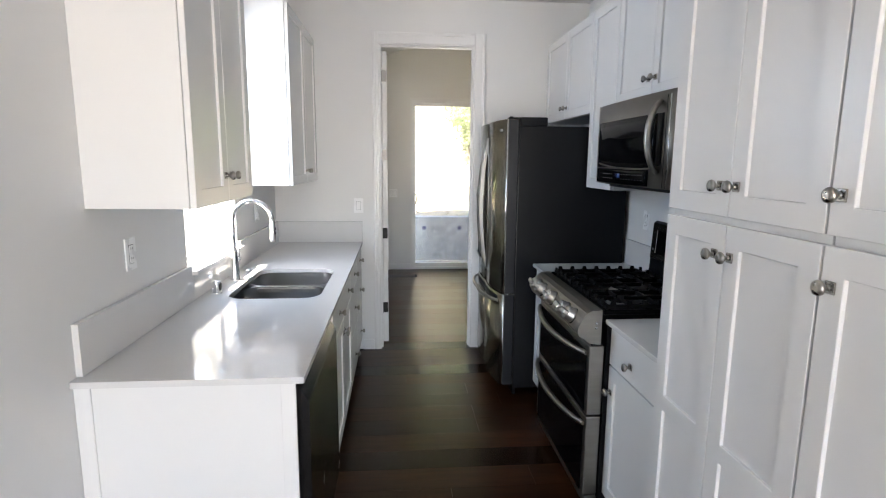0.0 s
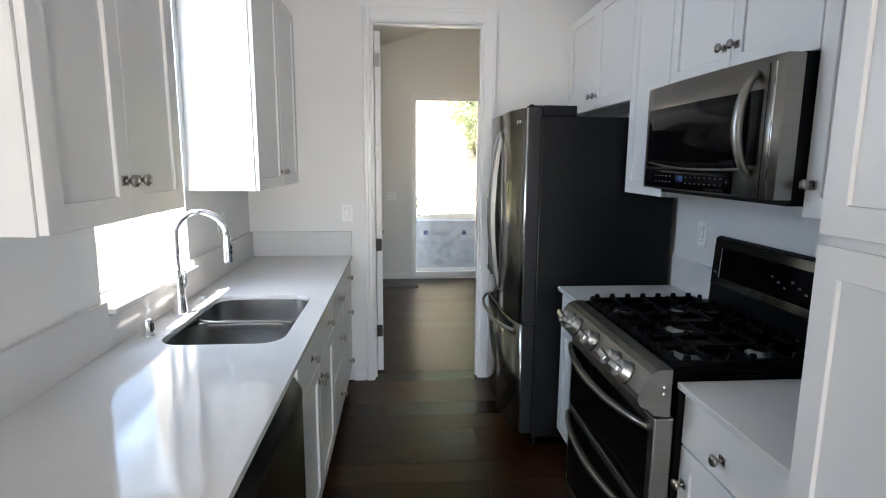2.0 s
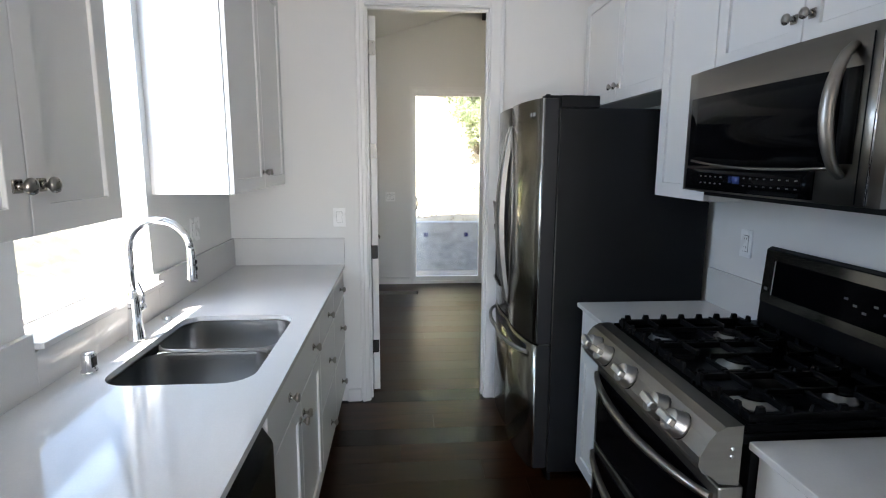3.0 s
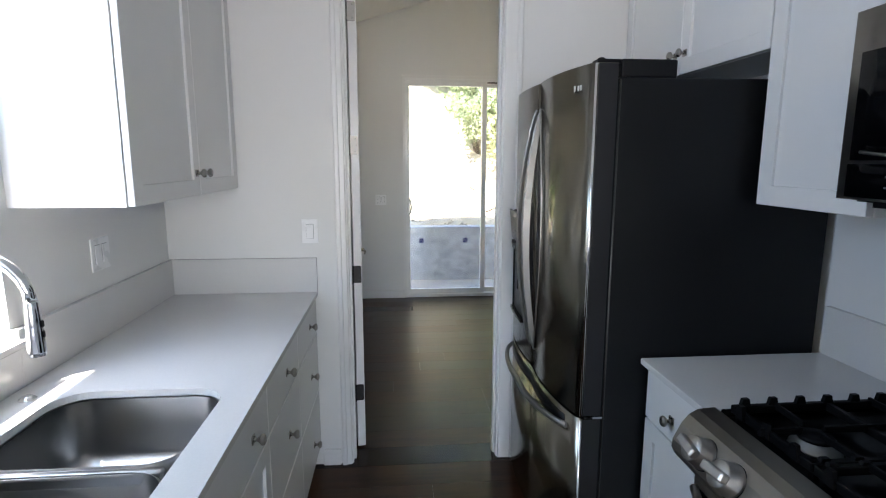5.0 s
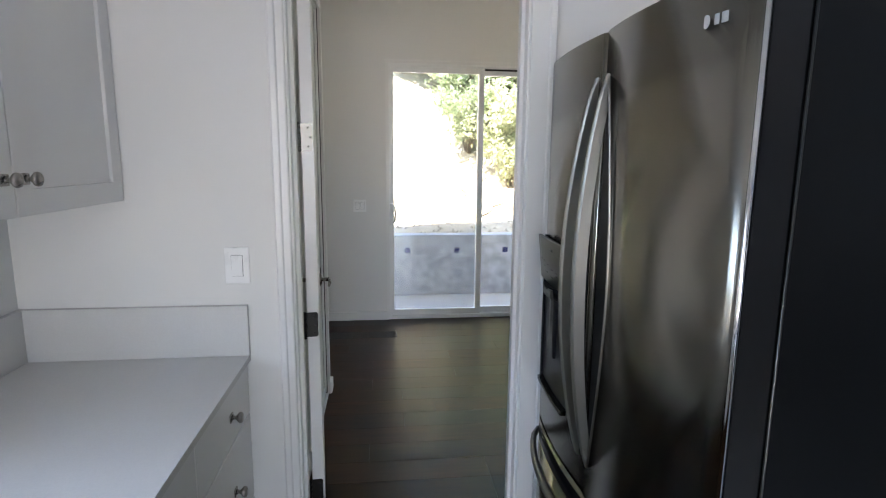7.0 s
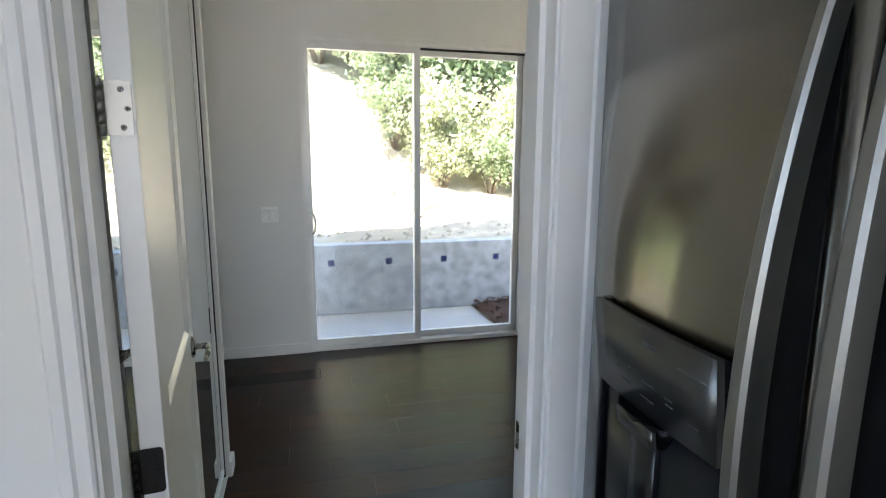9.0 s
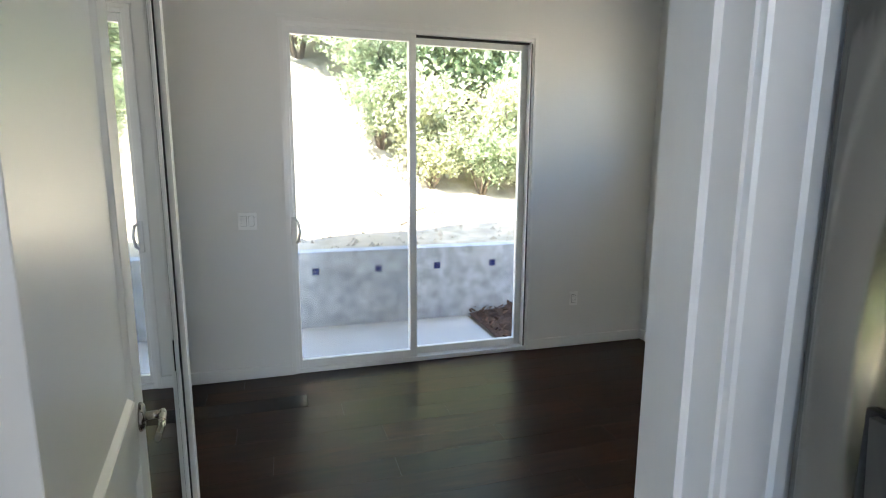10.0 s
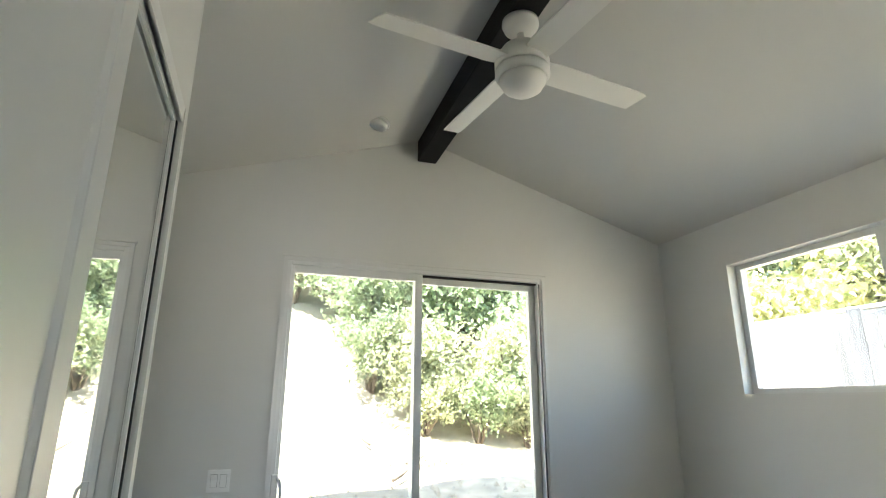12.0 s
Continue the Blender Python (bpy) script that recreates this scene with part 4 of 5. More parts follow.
def fr_door(name, y0, y1, z0, z1, label=""):
    bm = bmesh.new()
    cols = []
    n = 40
    for i in range(n + 1):
        y = y0 + (y1 - y0) * i / n
        near = max(0, 1 - (y - FY0) / 0.03) ** 2 * 0.012
        seam = 0.008 if 0 < abs(y - FMID) < 0.004 and i in (0, n) else 0.0
        x = fr_face(y) + near + seam
        cols.append([bm.verts.new((x, y, z0)), bm.verts.new((x, y, z1)), bm.verts.new((1.045, y, z1)), bm.verts.new((1.045, y, z0))])
    for a, b in zip(cols, cols[1:]):
        for k in range(4):
            f = bm.faces.new((a[k], a[(k + 1) % 4], b[(k + 1) % 4], b[k]))
            f.smooth = k == 0
    bm.faces.new(cols[0]), bm.faces.new(cols[-1][::-1])
    return part(name, bm, DARKSTEEL, fridge, label)


door_near = fr_door("door", FY0, FMID - 0.0025, 0.712, 1.83)
door_far = fr_door("door", FMID + 0.0025, FY1, 0.712, 1.83)
drawer = fr_door("freezer_drawer", FY0, FY1, 0.075, 0.702)
# bright trim along the near edge of doors and drawer
for d, z0, z1 in ((door_near, 0.714, 1.828), (drawer, 0.08, 0.70)):
    part("edge_trim", tube(bmesh.new(), [(0.978, FY0 - 0.001, z0), (0.978, FY0 - 0.001, z1)], 0.0045, 8, up=(1, 0, 0)), CHROME, d, "bright edge trim")
    part("side_skin", boxed(0.985, 1.044, FY0 - 0.0025, FY0 - 0.0005, z0, z1), DOORSIDE, d)
part("case_edge", tube(bmesh.new(), [(1.0535, FY0 - 0.0005, 0.06), (1.0535, FY0 - 0.0005, 1.785)], 0.0025, 6, up=(1, 0, 0)), PANELGREY, fridge, "thin grey case edge")
part("hinge_cover", boxed(1.06, 1.235, FY0 + 0.012, FY0 + 0.10, 1.7905, 1.845, bevel=0.006, segments=2), SIDE, fridge, "dark hinge cover")
part("hinge_arm", boxed(0.985, 1.0595, FY0 + 0.012, FY0 + 0.06, 1.8305, 1.843, bevel=0.002), BLACK, fridge)
part("hinge_pin", lathe(bmesh.new(), [(0.011, 1.8435), (0.011, 1.848), (0.006, 1.850)], Matrix.Translation((1.005, FY0 + 0.035, 0)), 14), BLACK, fridge)
part("lower_hinge", boxed(0.99, 1.05, FY0 - 0.004, FY0 + 0.06, 0.7035, 0.7105), CHROME, fridge)


def door_handle(d, y, side):
    """A bowed blade handle, thin and deep, with tapered ends; it leans away from the split at mid height."""
    z0, z1, n = 0.79, 1.735, 24
    bm = bmesh.new()
    cols = []
    for i in range(n + 1):
        s = math.sin(math.pi * i / n)
        z = z0 + (z1 - z0) * i / n
        yy = y + side * 0.012 * s
        xo = fr_face(yy) - 0.004 - 0.062 * s ** 0.75
        xi = xo + 0.022 + 0.008 * s
        w = 0.007 + 0.004 * s
        cols.append([bm.verts.new(p) for p in ((xo, yy - w * 0.55, z), (xo, yy + w * 0.55, z), (xo + 0.004, yy + w, z), (xi, yy + w, z), (xi, yy - w, z), (xo + 0.004, yy - w, z))])
    for a, b in zip(cols, cols[1:]):
        for k in range(6):
            bm.faces.new((a[k], a[(k + 1) % 6], b[(k + 1) % 6], b[k])).smooth = True
        for v, w in zip(a, b):
            bm.edges.get((v, w)).smooth = False
    bm.faces.new(cols[0]), bm.faces.new(cols[-1][::-1])
    part("handle", bm, HANDLESTEEL, d, "bowed satin steel handle")
    # No real hollow: the pocket's shade is a flat black lens on the door.
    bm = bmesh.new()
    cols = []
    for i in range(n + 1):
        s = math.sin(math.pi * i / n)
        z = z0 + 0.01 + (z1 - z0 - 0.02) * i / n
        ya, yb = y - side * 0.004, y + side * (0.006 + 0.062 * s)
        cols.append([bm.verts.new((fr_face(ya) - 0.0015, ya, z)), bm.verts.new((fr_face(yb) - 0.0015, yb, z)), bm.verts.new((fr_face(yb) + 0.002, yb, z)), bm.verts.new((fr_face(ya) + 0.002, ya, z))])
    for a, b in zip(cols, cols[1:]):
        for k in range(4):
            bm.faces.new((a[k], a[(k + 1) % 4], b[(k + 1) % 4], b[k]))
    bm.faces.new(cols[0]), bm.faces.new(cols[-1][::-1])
    part("handle_pocket_shade", bm, BLACK, d, "flat black strip for the shaded pocket behind the handle")
    rim = []
    for i in range(n + 1):
        s = math.sin(math.pi * i / n)
        yb = y + side * (0.008 + 0.062 * s)
        rim.append((fr_face(yb) - 0.002, yb, z0 + 0.006 + (z1 - z0 - 0.012) * i / n))
    part("pocket_rim", tube(bmesh.new(), rim, 0.0035, 6, up=(1, 0, 0)), STEEL, d)


door_handle(door_near, FMID - 0.032, -1)
door_handle(door_far, FMID + 0.032, 1)
n = 20
part("handle", tube(bmesh.new(), [(fr_face(FY0 + 0.06 + 0.83 * i / n) - 0.004 - 0.055 * math.sin(math.pi * i / n) ** 0.6, FY0 + 0.06 + 0.83 * i / n, 0.652) for i in range(n + 1)], [0.011 + 0.003 * math.sin(math.pi * i / n) for i in range(n + 1)], 10, flat=0.8), HANDLESTEEL, drawer, "bowed satin steel handle")
# Drawer pocket likewise: a flat black strip in place of its shade.
part("handle_pocket_shade", curved_panel(FY0 + 0.08, FY1 - 0.08, 0.63, 0.682, lambda y: fr_face(y) - 0.0015, 0.003), BLACK, drawer)
# round badge and bar
part("badge", lathe(bmesh.new(), [(0.0105, 0), (0.0105, 0.0008), (0.0095, 0.001)], Matrix.Translation((fr_face(3.135), 3.135, 1.765)) @ face_along(-1), 18), PALEPRINT, door_near, "small pale round badge")
for y0, y1 in ((3.109, 3.118), (3.092, 3.104)):
    part("badge", curved_panel(y0, y1, 1.757, 1.773, lambda y: fr_face(y) - 0.0008, 0.002, n=1), PALEPRINT, door_near, "small pale bar badge")
# dispenser in the far door: a dark niche, its rim, a slanting control plate and the spout under it
N0, N1 = 3.60, 3.878
part("dispenser_niche", curved_panel(N0, N1, 0.87, 1.19, lambda y: fr_face(y) - 0.002, 0.006), NICHE, door_far, "dark water dispenser niche")
for y0, y1 in ((N0 - 0.014, N0 - 0.0005), (N1 + 0.0005, N1 + 0.016)):
    part("dispenser_frame", curved_panel(y0, y1, 0.86, 1.318, lambda y: fr_face(y) - 0.009, 0.014, n=2), NICHE, door_far)


def slanted(y0, y1, z0, z1, lift, thick, n=8):
    """A plate on the far door that leans out towards its top."""
    bm = bmesh.new()
    cols = []
    for i in range(n + 1):
        y = y0 + (y1 - y0) * i / n
        xs = [fr_face(y) - lift - 0.10 * (z - 1.16) for z in (z0, z1)]
        cols.append([bm.verts.new(p) for p in ((xs[0], y, z0), (xs[1], y, z1), (xs[1] + thick, y, z1), (xs[0] + thick, y, z0))])
    for a, b in zip(cols, cols[1:]):
        for k in range(4):
            bm.faces.new((a[k], a[(k + 1) % 4], b[(k + 1) % 4], b[k])).smooth = k == 0
    bm.faces.new(cols[0]), bm.faces.new(cols[-1][::-1])
    return bm


panel = part("dispenser_panel", slanted(N0 + 0.001, N1 - 0.004, 1.192, 1.322, 0.016, 0.010), PANELGREY, door_far, "slanting steel dispenser control plate")
part("panel_back", slanted(N0 + 0.003, N1 - 0.001, 1.186, 1.316, 0.004, 0.012), BLACK, panel)
for y0, y1, z in ((3.705, 3.735, 1.292), (3.615, 3.665, 1.286), (3.63, 3.645, 1.222), (3.675, 3.688, 1.228), (3.675, 3.69, 1.236), (3.715, 3.74, 1.238), (3.76, 3.775, 1.246),
                  (3.80, 3.82, 1.252), (3.835, 3.855, 1.252), (3.715, 3.745, 1.216), (3.77, 3.795, 1.222), (3.80, 3.812, 1.236)):
    part("print", slanted(y0, y1, z, z + (0.007 if z > 1.288 else 0.0028), 0.0163, 0.0006, n=1), GREYPRINT, panel)
part("spout_housing", tube(bmesh.new(), [(0.925, 3.745, 1.19), (0.925, 3.745, 1.152)], [0.062, 0.036], 22, flat=0.5, up=(0, 1, 0)), BLACK, door_far)
part("spout_lip", slanted(3.70, 3.79, 1.158, 1.186, 0.028, 0.006, n=6), PANELGREY, door_far, "pale oval lip over the spout")
part("paddle", curved_panel(3.715, 3.775, 0.98, 1.15, lambda y: fr_face(y) - 0.012, 0.008, n=3), NICHE, door_far)
part("drip_tray", curved_panel(N0 + 0.01, N1 - 0.01, 0.856, 0.869, lambda y: fr_face(y) - 0.02, 0.03), DARKSTEEL, door_far)

# ---- doorway and bedroom ----
ANG = 96.2
HINGE = Vector((0.163, BY0 + 0.01, 0))
leafm = Matrix.Translation(HINGE) @ pose(0, 0, 0, 0, 0, ANG)         # local x along the leaf, local y towards its back
door_1 = thing("door_1", (0.15, 4.47, 0), "white two-panel interior door standing open against the closet", "door", kind="structure")
LW, LT, LH = 0.70, 0.042, 2.43


def on_leaf(bm):
    bm.transform(leafm @ Matrix.Translation((0, -LT, 0)))
    return bm


bm = bmesh.new()
st = 0.11
for a, b in ((0.008, st), (LW - st, LW)):
    box(bm, a, b, 0, LT, 0.012, LH, bevel=0.0015)
for a, b in ((0.012, 0.22), (0.90, 1.04), (LH - 0.12, LH)):
    box(bm, st, LW - st, 0, LT, a, b, bevel=0.0015)
leaf = part("leaf", on_leaf(bm), TRIM, door_1)
for a, b in ((0.22, 0.90), (1.04, LH - 0.12)):
    bm = bmesh.new()
    box(bm, st - 0.002, LW - st + 0.002, 0.010, LT - 0.010, a - 0.002, b + 0.002)
    for side in (0, 1):
        y0, y1 = (0.002, 0.010) if side == 0 else (LT - 0.010, LT - 0.002)
        for (xa, xb, za, zb) in ((st, st + 0.014, a, b), (LW - st - 0.014, LW - st, a, b)):
            prism(bm, [(xa, y1 if side == 0 else y0), (xb, y1 if side == 0 else y0), (xa if xa == st else xb, y0 if side == 0 else y1)], Matrix.Translation((0, 0, za)), zb - za)
        for za, zb, low in ((a, a + 0.014, True), (b - 0.014, b, False)):
            base = y1 if side == 0 else y0
            tip = y0 if side == 0 else y1
            prism(bm, [(base, za), (base, zb), (tip, za if low else zb)], Matrix(((0, 0, 1, st), (1, 0, 0, 0), (0, 1, 0, 0), (0, 0, 0, 1))), LW - 2 * st)
    part("panel", on_leaf(bm), TRIM, leaf)
for z, metal in ((2.24, HANDLESTEEL), (1.614, HANDLESTEEL), (0.963, DARKHINGE), (0.32, DARKHINGE)):
    bm = bmesh.new()
    for k in range(5):
        tube(bm, [(-0.004, LT + 0.007, z - 0.046 + k * 0.0186), (-0.004, LT + 0.007, z - 0.0285 + k * 0.0186)], 0.0062, 10, up=(1, 0, 0))
    for e in (-0.049, 0.0468):
        tube(bm, [(-0.004, LT + 0.007, z + e), (-0.004, LT + 0.007, z + e + 0.0022)], [0.0045, 0.0066] if e < 0 else [0.0066, 0.0045], 10, up=(1, 0, 0))
    prism(bm, rounded(z - 0.0445, z + 0.0445, 0.004, LT + 0.004, 0.007, 3), Matrix(((0, 0, 1, 0.0045), (0, 1, 0, 0), (1, 0, 0, 0), (0, 0, 0, 1))), 0.0025)
    h = part("hinge", on_leaf(bm), metal, door_1, "satin nickel hinge" if metal is HANDLESTEEL else "dark metal hinge")
    for dz, dy in ((-0.031, 0.019), (0, 0.011), (0.031, 0.019)):
        part("screw", on_leaf(lathe(bmesh.new(), [(0.0048, 0), (0.0044, 0.001), (0.0012, 0.0004)], Matrix.Translation((0.0044, dy, z + dz)) @ pose(0, 0, 0, 0, -90, 0), 12)), metal, h)
        for r in (0, 90):
            part("screw_slot", on_leaf(box(bmesh.new(), 0.0031, 0.0034, *((dy - 0.003, dy + 0.003, z + dz - 0.0006, z + dz + 0.0006) if r else (dy - 0.0006, dy + 0.0006, z + dz - 0.003, z + dz + 0.003)))), GAP, h)
for s in (-1, 1):
    y = 0.0 if s < 0 else LT
    x = LW - 0.065
    bm = bmesh.new()
    lathe(bm, [(0.031, 0), (0.031, 0.004), (0.026, 0.009), (0.012, 0.011)], Matrix.Translation((x, y, 0.985)) @ pose(0, 0, 0, 90 if s < 0 else -90, 0, 0), 20)
    tube(bm, [(x, y + s * 0.009, 0.985), (x, y + s * 0.046, 0.985)], 0.009, 12, up=(0, 0, 1))
    tube(bm, [(x + 0.01, y + s * 0.043, 0.985), (x - 0.04, y + s * 0.045, 0.985), (x - 0.105, y + s * 0.04, 0.983)] if s > 0 else [(x + 0.005, y + s * 0.043, 0.985), (x - 0.06, y + s * 0.046, 0.984), (x - 0.105, y + s * 0.042, 0.980)], [0.010, 0.009, 0.007], 12, flat=0.8)
    part("lever_handle", on_leaf(bm), NICKEL, leaf, "satin nickel lever handle")
part("latch_plate", on_leaf(boxed(LW, LW + 0.002, 0.006, LT - 0.006, 0.955, 1.015)), NICKEL, leaf)

# mirrored closet doors
closet = thing("closet_door", (CX - 0.05, 5.34, 0), "mirrored sliding closet door in a slim pale metal frame", "closet door", "mirrored closet doors")
closet_b = thing("closet_door", (CX - 0.08, 4.6, 0), "mirrored sliding closet door in a slim pale metal frame", "closet door", "mirrored closet doors")
CH = 2.472                                           # head of the closet opening
for t, y0, y1, x in ((closet, 4.94, 5.696, CX - 0.022), (closet_b, 4.222, 4.98, CX - 0.058)):
    part("mirror", boxed(x - 0.006, x, y0 + 0.011, y1 - 0.011, 0.06, CH - 0.068), MIRROR, t, "silvered mirror")
    for a, b in ((y0, y0 + 0.012), (y1 - 0.012, y1)):
        part("stile", boxed(x - 0.014, x + 0.007, a, b, 0.03, CH - 0.045, bevel=0.002), VINYL, t)
    for a, b in ((0.03, 0.0595), (CH - 0.0675, CH - 0.045)):
        part("rail", boxed(x - 0.014, x + 0.006, y0 + 0.0125, y1 - 0.0125, a, b), VINYL, t)
part("finger_pull", boxed(CX - 0.0145, CX - 0.010, 5.685, 5.6955, 0.74, 0.86, bevel=0.001), GAP, closet)
bm = boxed(CX - 0.085, CX + 0.004, 4.221, 5.714, CH - 0.015, CH - 0.001)
box(bm, CX - 0.002, CX + 0.004, 4.221, 5.706, CH - 0.055, CH - 0.015)
box(bm, CX - 0.042, CX - 0.038, 4.221, 5.714, CH - 0.04, CH - 0.015)
box(bm, CX - 0.085, CX - 0.081, 4.221, 5.714, CH - 0.04, CH - 0.015)
structure("trim_closet_track", bm, VINYL, "pale metal closet door track")
structure("trim_closet_floor_track", boxed(CX - 0.08, CX - 0.004, 4.221, 5.714, 0.0005, 0.012), VINYL, "pale metal floor track")
# Added strip in the open gap; its dark colour is the gap's shade.
structure("trim_closet_gap_shade", boxed(CX - 0.09, CX - 0.012, 5.6975, 5.7145, 0.013, CH - 0.056), GAP, "dark strip added for the shaded gap at the closet jamb")
structure("trim_closet_jamb", boxed(CX - 0.1, CX + 0.006, 5.7155, 5.733, 0.0, CH), TRIM, "slim white closet jamb")

# sliding glass door
door_2 = thing("door_2", (1.387, BY1 + 0.03, 0), "white vinyl sliding glass patio door", "sliding door", kind="structure")
D0, D1, DT = 0.49, 2.285, 2.40
for b in ((D0, D0 + 0.03, 0, DT), (D1 - 0.03, D1, 0, DT), (D0 + 0.03, D1 - 0.03, DT - 0.03, DT), (D0 + 0.03, D1 - 0.03, 0.0, 0.035)):
    part("frame", boxed(b[0], b[1], BY1 - 0.004, BY1 + 0.12, b[2], b[3], bevel=0.002), VINYL, door_2)
bm = bmesh.new()
for b in ((D0 - 0.022, D0 + 0.004, 0, DT + 0.02), (D1 - 0.004, D1 + 0.022, 0, DT + 0.02), (D0 + 0.004, D1 - 0.004, DT - 0.004, DT + 0.02)):
    box(bm, b[0], b[1], BY1 - 0.012, BY1 - 0.0045, b[2], b[3])
box(bm, D0 - 0.03, D1 + 0.03, BY1 - 0.02, BY1 - 0.0005, DT + 0.0205, DT + 0.032)
part("trim", bm, TRIM, door_2)


def glazed(y, x0, x1, z0, z1, w, bottom):
    """One panel of the sliding door."""
    p = part("sash", boxed(x0, x0 + w, y, y + 0.04, z0, z1, bevel=0.002), VINYL, door_2)
    part("stile", boxed(x1 - w, x1, y, y + 0.04, z0, z1, bevel=0.002), VINYL, p)
    part("rail", boxed(x0 + w, x1 - w, y, y + 0.04, z0, z0 + bottom, bevel=0.002), VINYL, p)
    part("rail", boxed(x0 + w, x1 - w, y, y + 0.04, z1 - w, z1, bevel=0.002), VINYL, p)
    g = part("pane", boxed(x0 + w, x1 - w, y + 0.017, y + 0.022, z0 + bottom, z1 - w), GLASS, p)
    g.visible_shadow = False
    return p


p = glazed(BY1 + 0.01, D0 + 0.0, 1.385, 0.036, 2.372, 0.05, 0.055)
glazed(BY1 + 0.056, 1.338, D1 - 0.031, 0.036, 2.365, 0.05, 0.055)
bm = bmesh.new()
box(bm, 0.500, 0.537, BY1 - 0.008, BY1 + 0.0095, 0.925, 1.13, bevel=0.004)
tube(bm, [(0.533, BY1 + 0.0, 0.95), (0.546, BY1 - 0.022, 0.965), (0.556, BY1 - 0.03, 1.03), (0.546, BY1 - 0.022, 1.095), (0.533, BY1 + 0.0, 1.11)], 0.01, 10, up=(1, 0, 0))
part("handle", bm, VINYL, p, "white pull handle")
part("insect_screen", boxed(D0 + 0.05, 1.338, BY1 + 0.104, BY1 + 0.105, 0.05, 2.36), SCREEN, door_2, "grey insect screen").visible_shadow = False

# Shadow under the head track, drawn as a thin dark box.
part("track_shadow", boxed(1.39, D1 - 0.032, BY1 + 0.02, BY1 + 0.05, 2.357, 2.3685), GAP, door_2, "dark strip drawn for the track's shadow")
part("jamb_strip", boxed(D1 - 0.0305, D1 - 0.018, BY1 - 0.0048, BY1 - 0.0042, 0.04, 2.36), GREYPRINT, door_2, "flat grey strip down the jamb")

# high bedroom window
window_2 = thing("window_2", (BX1 + 0.08, 5.786, 1.585), "white vinyl sliding window high on the bedroom wall", "window", kind="structure")
W0, W1, WZ0, WZ1 = 4.86, 6.728, 1.587, 2.442
bm = holed(bmesh.new(), "x", BX1 + 0.075, BX1 + 0.125, W0, W1, WZ0, WZ1, [(W0 + 0.04, 5.76, WZ0 + 0.035, WZ1 - 0.035), (5.80, W1 - 0.04, WZ0 + 0.035, WZ1 - 0.035)])
part("window_frame", bm, VINYL, window_2)
part("meeting_stile", boxed(BX1 + 0.062, BX1 + 0.0745, 5.745, 5.80, WZ0 + 0.02, WZ1 - 0.02, bevel=0.002), VINYL, window_2)
for a, b in ((W0 + 0.04, 5.76), (5.80, W1 - 0.04)):
    part("pane", boxed(BX1 + 0.098, BX1 + 0.102, a, b, WZ0 + 0.035, WZ1 - 0.035), GLASS, window_2).visible_shadow = False

# ceiling fan under the beam
FC = Vector((1.372, 5.79, 3.20))
fan = thing("ceiling_fan", FC, "white four-blade ceiling fan with frosted light under the dark beam", "ceiling fan")
at = Matrix.Translation((FC.x, FC.y, 0))
part("canopy", lathe(bmesh.new(), [(0.082, 3.199), (0.084, 3.18), (0.074, 3.155), (0.034, 3.138), (0.02, 3.135)], at, 28), FAN, fan)
part("downrod", lathe(bmesh.new(), [(0.016, 3.1345), (0.016, 3.08), (0.032, 3.074), (0.032, 3.058)], at, 16), FAN, fan)
part("motor", lathe(bmesh.new(), [(0.05, 3.0575), (0.088, 3.052), (0.094, 3.04), (0.116, 3.012), (0.122, 2.985), (0.122, 2.955), (0.117, 2.948)], at, 36), FAN, fan)
part("seam", lathe(bmesh.new(), [(0.113, 2.9475), (0.113, 2.942)], at, 36), GAP, fan)
part("light_ring", lathe(bmesh.new(), [(0.121, 2.9415), (0.121, 2.915), (0.112, 2.902), (0.105, 2.900)], at, 36), FAN, fan)
part("light_bowl", lathe(bmesh.new(), [(0.104, 2.8995), (0.101, 2.882), (0.085, 2.855), (0.055, 2.834), (0.015, 2.826)], at, 36), FROST, fan, "frosted white glass light bowl")
for a in (8, 98, 188, 278):
    m = at @ Matrix.Translation((0, 0, 2.975)) @ pose(0, 0, 0, 0, 0, a) @ pose(0, 0, 0, -13, 0, 0)
    bm = prism(bmesh.new(), [(0.10, -0.052), (0.16, -0.062), (0.66, -0.058), (0.70, -0.05), (0.665, 0.058), (0.60, 0.060), (0.16, 0.062), (0.10, 0.052)], Matrix.Translation((0, 0, -0.003)), 0.007)
    bm.transform(m)
    part("blade", bm, FAN, fan)
# smoke detector on the sloped ceiling
sm = Matrix.Translation((0.968, 6.97, roof_z(0.968))) @ pose(0, 0, 0, 180, math.degrees(math.atan(SLOPE)), 0)
smoke = thing("smoke_detector", (0.968, 6.97, roof_z(0.968)), "round white smoke detector on the sloped ceiling", "smoke detector")
bm = lathe(bmesh.new(), [(0.07, 0.0), (0.07, 0.012), (0.063, 0.016)], sm, 28)
part("base", bm, PLASTIC, smoke)
part("cover", lathe(bmesh.new(), [(0.06, 0.0165), (0.058, 0.034), (0.05, 0.041), (0.02, 0.043)], sm, 28), PLASTIC, smoke)

# ---- outside ----
def hill_z(x, y):
    if y < 9.05:
        return -0.14
    u = y - 9.05
    base = 0.53 + 0.10 * min(u, 1.6) + max(0, u - 1.6) * 0.52 * min(1, (u - 1.2) / 3)
    return min(base, 9.0) + 0.10 * noise.noise((x * 0.8, y * 0.8, 0)) + 0.035 * noise.noise((x * 3.1, y * 3.1, 4)) + 0.02 * noise.noise((x * 9, y * 9, 9))


